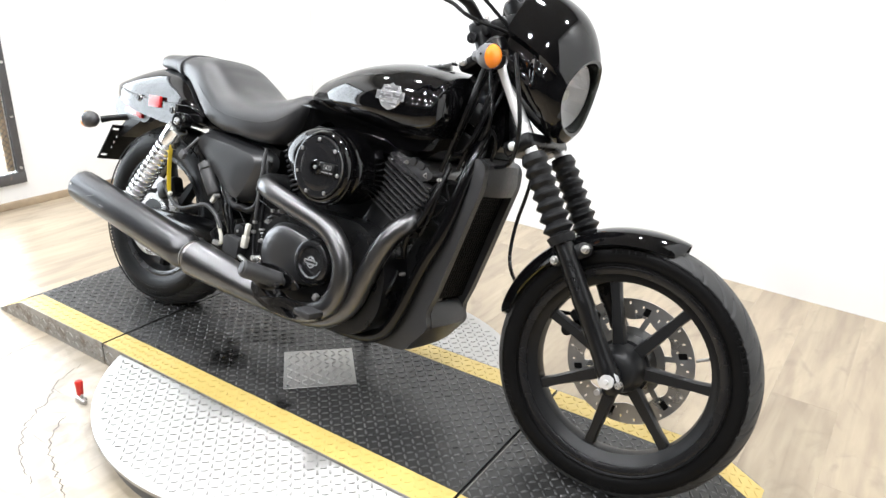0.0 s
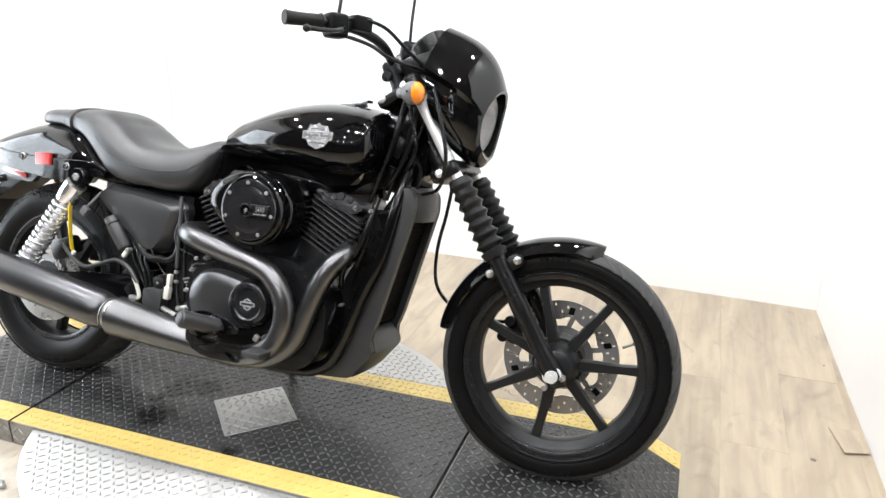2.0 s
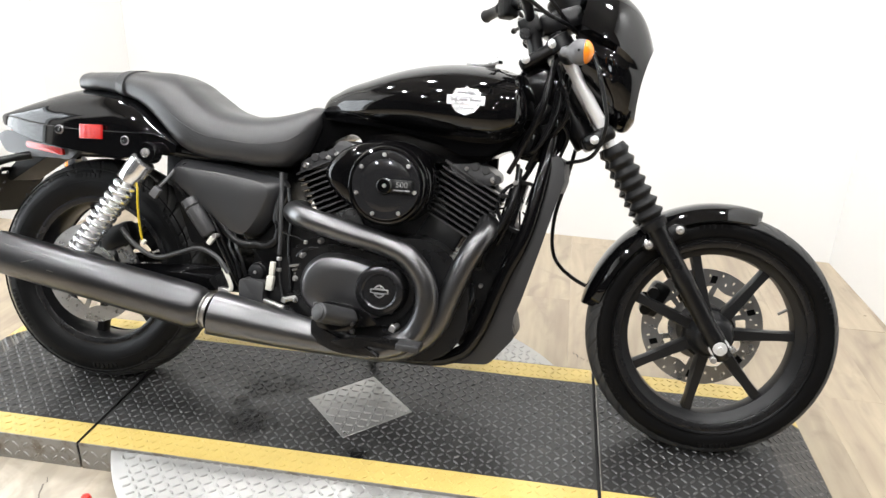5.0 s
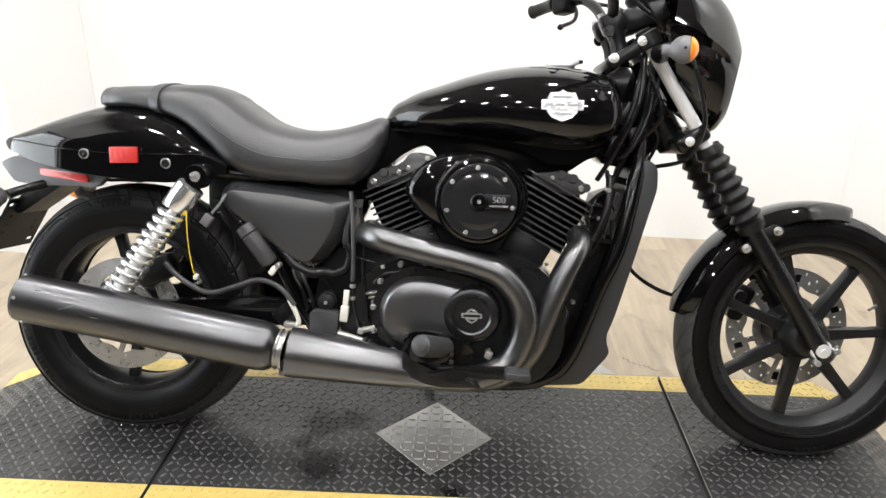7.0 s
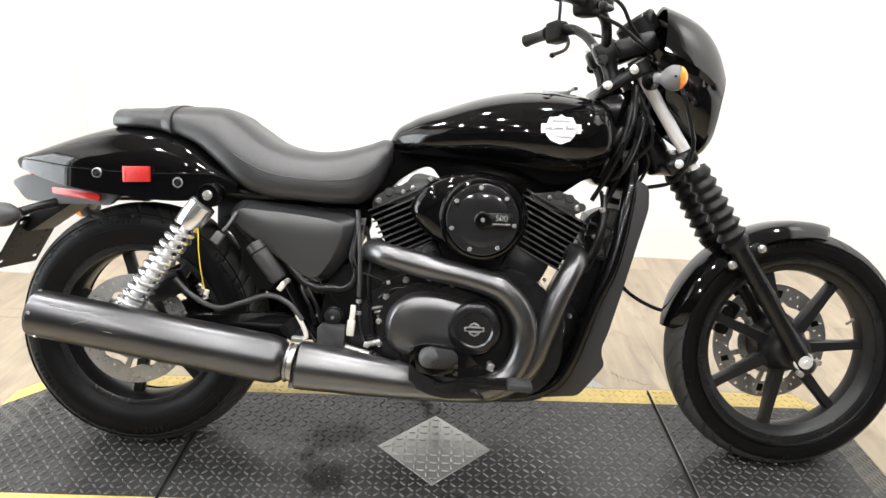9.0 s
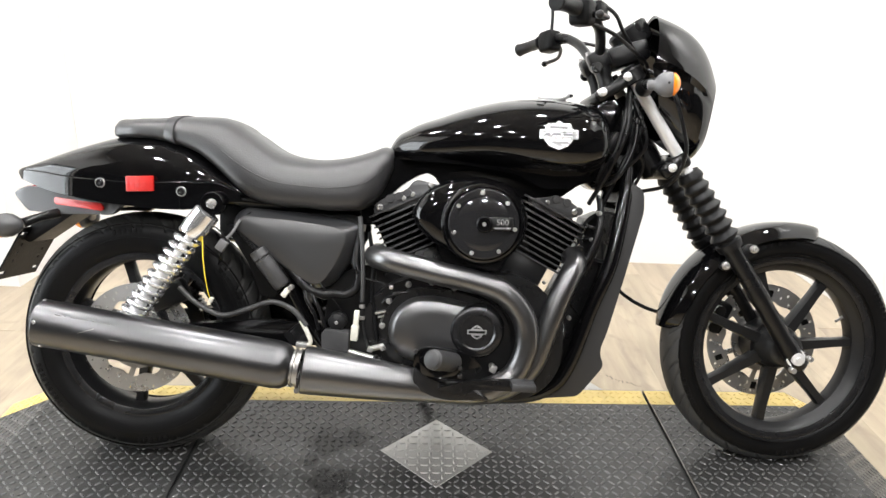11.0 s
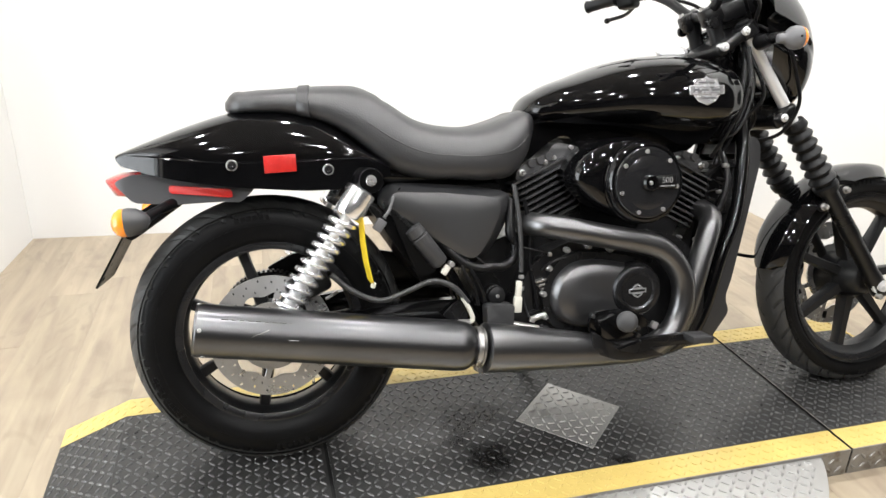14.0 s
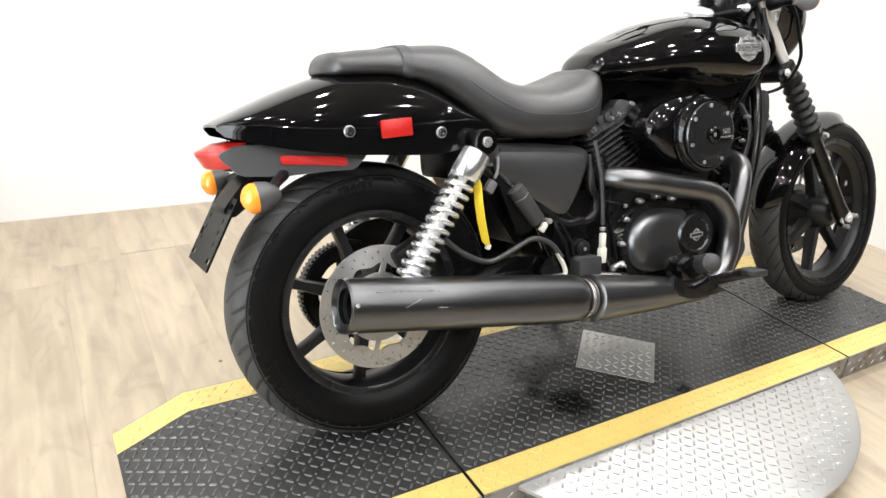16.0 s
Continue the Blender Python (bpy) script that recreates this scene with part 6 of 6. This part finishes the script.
part("brake_pedal", slab(rounded([(0.70, 0.236), (0.743, 0.246), (0.76, 0.253), (0.85, 0.256), (0.896, 0.244), (0.897, 0.232), (0.83, 0.233), (0.772, 0.234), (0.81, 0.212), (0.74, 0.224)], 0.006), -0.268, -0.254, 0.004), SATIN, bike, "black brake pedal")
part("pedal_pad", block(pose(0.877, -0.28, 0.249, 0, 3), 0.05, 0.05, 0.016, 0.004), PEGEND, bike)
part("pedal_stop", block(pose(0.822, -0.2, 0.262, 0, 25), 0.014, 0.012, 0.016, 0.002), STEEL, bike)
part("side_stand", tube([(0.72, 0.11, 0.165), (0.69, 0.19, 0.11), (0.655, 0.25, 0.072)], [0.013, 0.012, 0.011], 12), SATIN, bike, "black side stand")
part("stand_foot", block(pose(0.645, 0.258, 0.0715, LEAN_DEG), 0.06, 0.045, 0.008, 0.002), SATIN, bike)

# hoses, wiring and small fittings
part("brake_hose", tube([(0.128, -0.15, 0.42), (0.166, -0.155, 0.386), (0.223, -0.158, 0.36), (0.281, -0.16, 0.375), (0.334, -0.16, 0.392), (0.379, -0.16, 0.376), (0.41, -0.16, 0.34)], 0.0058, 10), FITTING, bike, "black rear brake hose")
part("hose_fitting", tube([(0.398, -0.16, 0.352), (0.411, -0.16, 0.328), (0.419, -0.16, 0.306), (0.413, -0.159, 0.298), (0.396, -0.158, 0.297)], 0.0052, 10), WHITEPL, bike, "pale hose elbow")
part("banjo_fitting", block(pose(0.40, -0.158, 0.297, 0, 4), 0.026, 0.014, 0.013, 0.003), STEEL, bike)
part("hose_guard", slab(rounded([(0.357, 0.316), (0.381, 0.338), (0.398, 0.346), (0.41, 0.31), (0.408, 0.288), (0.38, 0.292)], 0.006), -0.152, -0.144, 0.002), SATIN, bike)
part("relay_box", slab(rounded([(0.446, 0.328), (0.452, 0.334), (0.503, 0.331), (0.507, 0.326), (0.503, 0.277), (0.447, 0.287)], 0.005), -0.178, -0.142, 0.004, 2), FITTING, bike, "small black relay box")
canister = part("canister", turned([(0, 0.012), (0.02, 0.0185), (0.2, 0.0195), (0.23, 0.0165), (0.26, 0.0195), (0.92, 0.0185), (0.97, 0.0165), (1, 0.011)], (0.298, -0.15, 0.505), (0.357, -0.15, 0.424), 24), FITTING, bike, "smooth black canister", smooth=30)
chain = bmesh.new()
for k in range(15):
    at = Vector((0.256, -0.146, 0.548)).lerp(Vector((0.3, -0.15, 0.502)), k / 14)
    block(Matrix.Translation(at) @ pose(0, 0, 0, 0, 46), 0.0022, 0.009 if k % 2 else 0.0065, 0.009 if k % 2 else 0.0065, 0.001, 1, chain)
part("braided_sleeve", chain, EXHAUST, canister, "braided metal sleeve", kind="stuff")
part("canister_fitting", block(pose(0.364, -0.158, 0.413, 0, 36), 0.013, 0.012, 0.022, 0.003), WHITEPL, bike, "pale canister fitting")
part("canister_bolt", rod((0.376, -0.15, 0.425), (0.376, -0.168, 0.425), 0.006, 10), STEEL, bike)
part("canister_guard", slab(rounded([(0.249, 0.555), (0.26, 0.555), (0.354, 0.424), (0.341, 0.404), (0.307, 0.4)], 0.01), -0.145, -0.137, 0.002), MATTE, bike, "black splash guard")
tag = [(0.19, 0.538, 0.004), (0.1905, 0.525, 0.008), (0.191, 0.49, 0.0085), (0.195, 0.45, 0.0085), (0.202, 0.412, 0.008), (0.206, 0.402, 0.005)]
part("yellow_tag", loft([[(x + a * w * 0.45 + b * 0.0007, -0.184 - a * w * 1.1 + b * 0.0003, z) for a, b in ((1, -1), (1, 1), (-1, 1), (-1, -1))] for x, z, w in tag]), YELLOWTAG, bike, "flat yellow wire tag")
part("tag_wire", tube([(0.19, -0.184, 0.536), (0.197, -0.182, 0.553), (0.215, -0.178, 0.556), (0.232, -0.172, 0.54)], 0.0016, 6), HOSE, bike)
part("tag_end", block(pose(0.208, -0.183, 0.398, 0, 20), 0.009, 0.01, 0.012, 0.002), WHITEPL, bike)
part("wire_plug", block(pose(0.228, -0.17, 0.516, 0, 36), 0.02, 0.014, 0.026, 0.003), GREYPLASTIC, bike)
part("plug_wire", tube([(0.238, -0.17, 0.53), (0.25, -0.165, 0.545), (0.262, -0.15, 0.57)], 0.0035, 8), GREYPLASTIC, bike)
bm = block(pose(0.521, -0.165, 0.36, 0, 5), 0.0115, 0.012, 0.036, 0.0015)
block(pose(0.5175, -0.166, 0.328, 0, 6), 0.0165, 0.015, 0.034, 0.002, 2, bm)
part("white_connector", bm, WHITEPL, bike, "white wiring connector")
part("wiring_loom", tube([(0.36, -0.13, 0.47), (0.393, -0.138, 0.436), (0.412, -0.142, 0.42), (0.443, -0.145, 0.409), (0.47, -0.145, 0.411), (0.493, -0.145, 0.409), (0.517, -0.143, 0.423), (0.524, -0.14, 0.453), (0.515, -0.135, 0.485), (0.525, -0.12, 0.55)], [0.009, 0.0105, 0.009, 0.011, 0.0095, 0.0105, 0.0095, 0.011, 0.01], 10), HOSE, bike, "taped wiring loom")
part("upright_cable", tube([(0.524, -0.14, 0.583), (0.531, -0.15, 0.51), (0.533, -0.153, 0.44), (0.532, -0.153, 0.395)], 0.005, 10), FITTING, bike, "dark upright cable sleeve")
for z in (0.385, 0.359):
    part("cable_nut", rod((0.532, -0.153, z + 0.004), (0.532, -0.153, z - 0.004), 0.0065, 8), STEEL, bike)
part("cable_core", tube([(0.532, -0.153, 0.39), (0.534, -0.153, 0.35), (0.539, -0.155, 0.32), (0.546, -0.158, 0.295)], 0.0026, 8), EXHAUST, bike)
part("cable_anchor", rod((0.556, -0.158, 0.292), (0.584, -0.163, 0.3), 0.0065, 12), STEEL, bike)
part("anchor_head", block(pose(0.552, -0.163, 0.291, 0, 20), 0.013, 0.01, 0.013, 0.003), STEEL, bike)
for pts, r in (([(0.531, -0.15, 0.45), (0.55, -0.157, 0.445), (0.572, -0.16, 0.44), (0.594, -0.158, 0.431)], 0.0018),
               ([(0.577, -0.157, 0.395), (0.59, -0.163, 0.408), (0.608, -0.165, 0.418), (0.63, -0.163, 0.42)], 0.0042),
               ([(0.43, -0.14, 0.44), (0.45, -0.15, 0.42), (0.47, -0.15, 0.395), (0.49, -0.148, 0.37)], 0.0016),
               ([(0.415, -0.14, 0.43), (0.425, -0.15, 0.40), (0.44, -0.152, 0.37), (0.45, -0.15, 0.335)], 0.0045),
               ([(0.402, -0.14, 0.43), (0.408, -0.15, 0.40), (0.425, -0.152, 0.37), (0.436, -0.15, 0.33)], 0.004),
               ([(0.545, -0.145, 0.55), (0.556, -0.15, 0.48), (0.553, -0.15, 0.42), (0.56, -0.155, 0.36), (0.565, -0.16, 0.31)], 0.0045)):
    part("wire", tube(pts, r, 8), HOSE, bike)
for x, z in ((0.574, 0.374), (0.58, 0.366), (0.586, 0.358)):
    part("plug_fin", block(pose(x, -0.155, z, 0, -12), 0.026, 0.02, 0.005, 0.0015), CLAMPSTEEL, bike)
part("wire_clip", block(pose(0.596, -0.158, 0.43), 0.009, 0.008, 0.009, 0.002), STEEL, bike)
part("shift_rod", rod((0.505, -0.168, 0.286), (0.56, -0.18, 0.274), 0.0075, 14), CLAMPSTEEL, bike, "dark metal shift rod")
part("rod_boot", turned([(0, 0.009), (0.2, 0.012), (0.35, 0.008), (0.55, 0.011), (0.7, 0.007), (1, 0.006)], (0.56, -0.18, 0.274), (0.588, -0.185, 0.266), 12), BOOT, bike)
part("thin_rod", rod((0.588, -0.185, 0.266), (0.655, -0.215, 0.252), 0.0035, 8), STEEL, bike)
bm = turned([(0, 0.021), (0.6, 0.021), (0.65, 0.017), (0.7, 0.02), (0.9, 0.0185), (1, 0.01)], (0.476, -0.12, 0.348), (0.476, -0.158, 0.348), 20)
part("rubber_bung", bm, BOOT, bike, "round rubber bung")
part("bung_screw", rod((0.476, -0.156, 0.348), (0.476, -0.161, 0.348), 0.004, 8), STEEL, bike)
part("rear_caliper", block(pose(0.085, -0.092, 0.392, 0, -25), 0.09, 0.04, 0.055, 0.012, 2), CALIPER, bike, "black rear brake caliper")
part("inner_guard", slab(rounded([(0.21, 0.56), (0.31, 0.53), (0.37, 0.44), (0.40, 0.36), (0.33, 0.37), (0.28, 0.45)], 0.015), -0.1, 0.1, 0.005), MATTE, bike)
part("inner_mudguard", block(pose(0.27, 0, 0.578), 0.165, 0.13, 0.11, 0.015), MATTE, bike)
part("battery_box", block(pose(0.42, 0, 0.5, 0, 8), 0.18, 0.17, 0.2, 0.02), MATTE, bike)
for pts, r in (([(1.12, -0.1, 0.87), (1.11, -0.12, 0.78), (1.07, -0.1, 0.68), (1.04, -0.08, 0.62)], 0.0055),
               ([(1.14, -0.07, 0.87), (1.14, -0.09, 0.77), (1.1, -0.09, 0.68), (1.05, -0.06, 0.66)], 0.005),
               ([(1.13, -0.09, 0.86), (1.16, -0.105, 0.76), (1.12, -0.07, 0.7), (1.09, -0.05, 0.68)], 0.0045),
               ([(1.15, -0.05, 0.85), (1.13, -0.03, 0.75), (1.1, -0.04, 0.66), (1.07, -0.05, 0.6)], 0.006),
               ([(1.165, -0.06, 0.93), (1.205, -0.118, 0.88), (1.235, -0.125, 0.79), (1.243, -0.12, 0.73), (1.22, -0.09, 0.67), (1.16, -0.05, 0.65)], 0.0046),
               ([(0.98, -0.22, 1.005), (0.99, -0.215, 0.998), (1.02, -0.2, 0.992), (1.06, -0.18, 0.98), (1.1, -0.16, 0.957), (1.16, -0.07, 0.94), (1.18, -0.03, 0.90)], 0.0045),
               ([(0.995, -0.205, 1.03), (1.03, -0.18, 1.04), (1.07, -0.14, 1.03), (1.1, -0.1, 1.0), (1.16, -0.05, 0.94)], 0.0045),
               ([(0.975, 0.24, 1.035), (1.0, 0.21, 1.035), (1.04, 0.16, 1.03), (1.11, 0.1, 1.0), (1.16, 0.05, 0.93)], 0.0045),
               ([(1.13, -0.06, 0.90), (1.115, -0.095, 0.83), (1.10, -0.1, 0.76), (1.075, -0.095, 0.70), (1.06, -0.085, 0.665)], 0.007),
               ([(1.15, -0.06, 0.89), (1.135, -0.085, 0.81), (1.125, -0.085, 0.74), (1.1, -0.08, 0.68), (1.08, -0.07, 0.63)], 0.0055),
               ([(1.165, -0.04, 0.87), (1.155, -0.075, 0.80), (1.145, -0.08, 0.75), (1.165, -0.07, 0.71), (1.15, -0.05, 0.66)], 0.004),
               ([(1.19, 0.11, 0.7), (1.17, 0.13, 0.6), (1.15, 0.14, 0.5), (1.16, 0.13, 0.41), (1.22, 0.1, 0.36), (1.3, 0.08, 0.34), (1.39, 0.07, 0.35)], 0.005)):
    part("control_cable", tube(pts, r, 8), HOSE, bike)
part("engine_front_cover", slab(rounded([(0.93, 0.2), (0.99, 0.225), (1.04, 0.35), (1.075, 0.48), (1.05, 0.52), (1.02, 0.49), (0.985, 0.435), (0.95, 0.36)], 0.012), -0.055, 0.055, 0.006), ENGINE, bike, "black front engine cover")
part("fan_shroud", loft([[(1.085, y, 0.60), (1.045, y, 0.585), (1.0, y, 0.40), (1.03, y, 0.36)] for y in (-0.066, 0.066)]), SATIN, bike, "black radiator fan shroud")

# small fittings between the front cylinder and the radiator
for x, z, r in ((1.06, 0.60, 0.006), (1.045, 0.54, 0.005), (0.985, 0.43, 0.006), (1.0, 0.36, 0.005), (0.955, 0.30, 0.006), (0.94, 0.44, 0.004)):
    part("bracket_bolt", turned([(0, r), (0.6, r), (0.7, r * 0.7), (1, r * 0.6)], (x, -0.1, z), (x, -0.118, z), 10), STEEL, bike)
for pts, r in (([(1.065, -0.085, 0.63), (1.06, -0.115, 0.57), (1.035, -0.12, 0.50), (1.0, -0.115, 0.45), (0.99, -0.1, 0.40)], 0.0075),
               ([(1.06, -0.08, 0.64), (1.065, -0.11, 0.58), (1.055, -0.112, 0.52), (1.03, -0.105, 0.46)], 0.005),
               ([(0.98, -0.1, 0.36), (0.985, -0.125, 0.33), (0.965, -0.13, 0.29), (0.94, -0.12, 0.26)], 0.006)):
    part("coolant_hose", tube(pts, r, 10), HOSE, bike)
for x, z, a in ((1.015, 0.525, 20), (0.99, 0.40, -10), (1.04, 0.57, 15)):
    part("hose_clip", block(pose(x, -0.118, z, 0, a), 0.018, 0.012, 0.006, 0.002), SATIN, bike)
fan = part("fan_ring", lathe_y([(0.052, -0.072), (0.06, -0.072), (0.06, -0.09), (0.052, -0.09)], 1.078, 0.545, 28), SATIN, bike, "black fan shroud ring")
for k in range(9):
    a = math.tau * k / 9
    part("fan_rib", rod((1.078 + 0.01 * math.cos(a), -0.084, 0.545 + 0.01 * math.sin(a)), (1.078 + 0.055 * math.cos(a + 0.5), -0.084, 0.545 + 0.055 * math.sin(a + 0.5)), 0.0025, 6), SATIN, fan)

# ---- floor planks ----
P_W, P_L = 0.178, 1.22
shape = {}
rng = random.Random(4)
row = 0
x = HALL_W
while x < HALL_E:
    y = FRONT_Y - rng.random() * P_L
    while y < 1.62:
        y0, y1 = max(y, FRONT_Y), min(y + P_L, 1.62)
        if y1 - y0 > 0.05:
            key = (round(y1 - y0, 2), 0)
            if key not in shape:
                bm = block(pose(0, 0, -0.002), P_W - 0.0002, y1 - y0 - 0.0002, 0.004, 0.00025, 1)
                me = bpy.data.meshes.new("plank")
                bm.to_mesh(me)
                bm.free()
                me.materials.append(PLANK)
                shape[key] = me
            ob = new("plank", shape[key])
            ob.matrix_world = pose(x + P_W / 2, (y0 + y1) / 2, FLOOR_Z)
            ob.parent = floor
        y += P_L
    x += P_W
    row += 1

# cracks in the floor round the turntable and a lifted flap of vinyl by the wall
for way in (((0.057, -0.419), (0.09, -0.511), (0.147, -0.564), (0.206, -0.652), (0.274, -0.701), (0.358, -0.749), (0.458, -0.774)),
            ((0.263, -0.587), (0.303, -0.64), (0.369, -0.686), (0.477, -0.727), (0.552, -0.751)),
            ((-0.16, -0.546), (-0.175, -0.471), (-0.163, -0.431)),
            ((1.24, 0.43), (1.262, 0.41), (1.285, 0.39), (1.31, 0.385), (1.34, 0.365))):
    pts = []
    for p in smooth_line([(a, b, 0) for a, b in way], 7):
        pts.append((p.x + rng.uniform(-0.006, 0.006), p.y + rng.uniform(-0.006, 0.006)))
    bm = bmesh.new()
    sides = []
    for k, (a, b) in enumerate(pts):
        w = rng.uniform(0.0011, 0.0019) * (0.4 if k in (0, len(pts) - 1) else 1)
        sides.append((bm.verts.new((a - w, b - w * 0.6, FLOOR_Z + 0.0008)), bm.verts.new((a + w, b + w * 0.6, FLOOR_Z + 0.0008))))
    for p, q in zip(sides, sides[1:]):
        bm.faces.new((p[0], p[1], q[1], q[0]))
    part("floor_crack", bm, FLOORCRACK, floor)
bm = loft([[(2.235, 0.519, FLOOR_Z + z), (2.318, 0.529, FLOOR_Z + z), (2.322, 0.41, FLOOR_Z + z + 0.004), (2.259, 0.391, FLOOR_Z + z + 0.005)] for z in (0.0005, 0.003)])
part("loose_flap", bm, PLANK, floor, "lifted piece of vinyl floor")
for a, b, r in ((-0.221, 0.395, 0.006), (2.177, 0.336, 0.008), (2.268, 0.934, 0.004)):
    bm = turned([(0, r), (1, r * 0.9)], (a, b, FLOOR_Z), (a, b, FLOOR_Z + 0.0008), 9)
    part("floor_knot", bm, FLOORCRACK, floor)
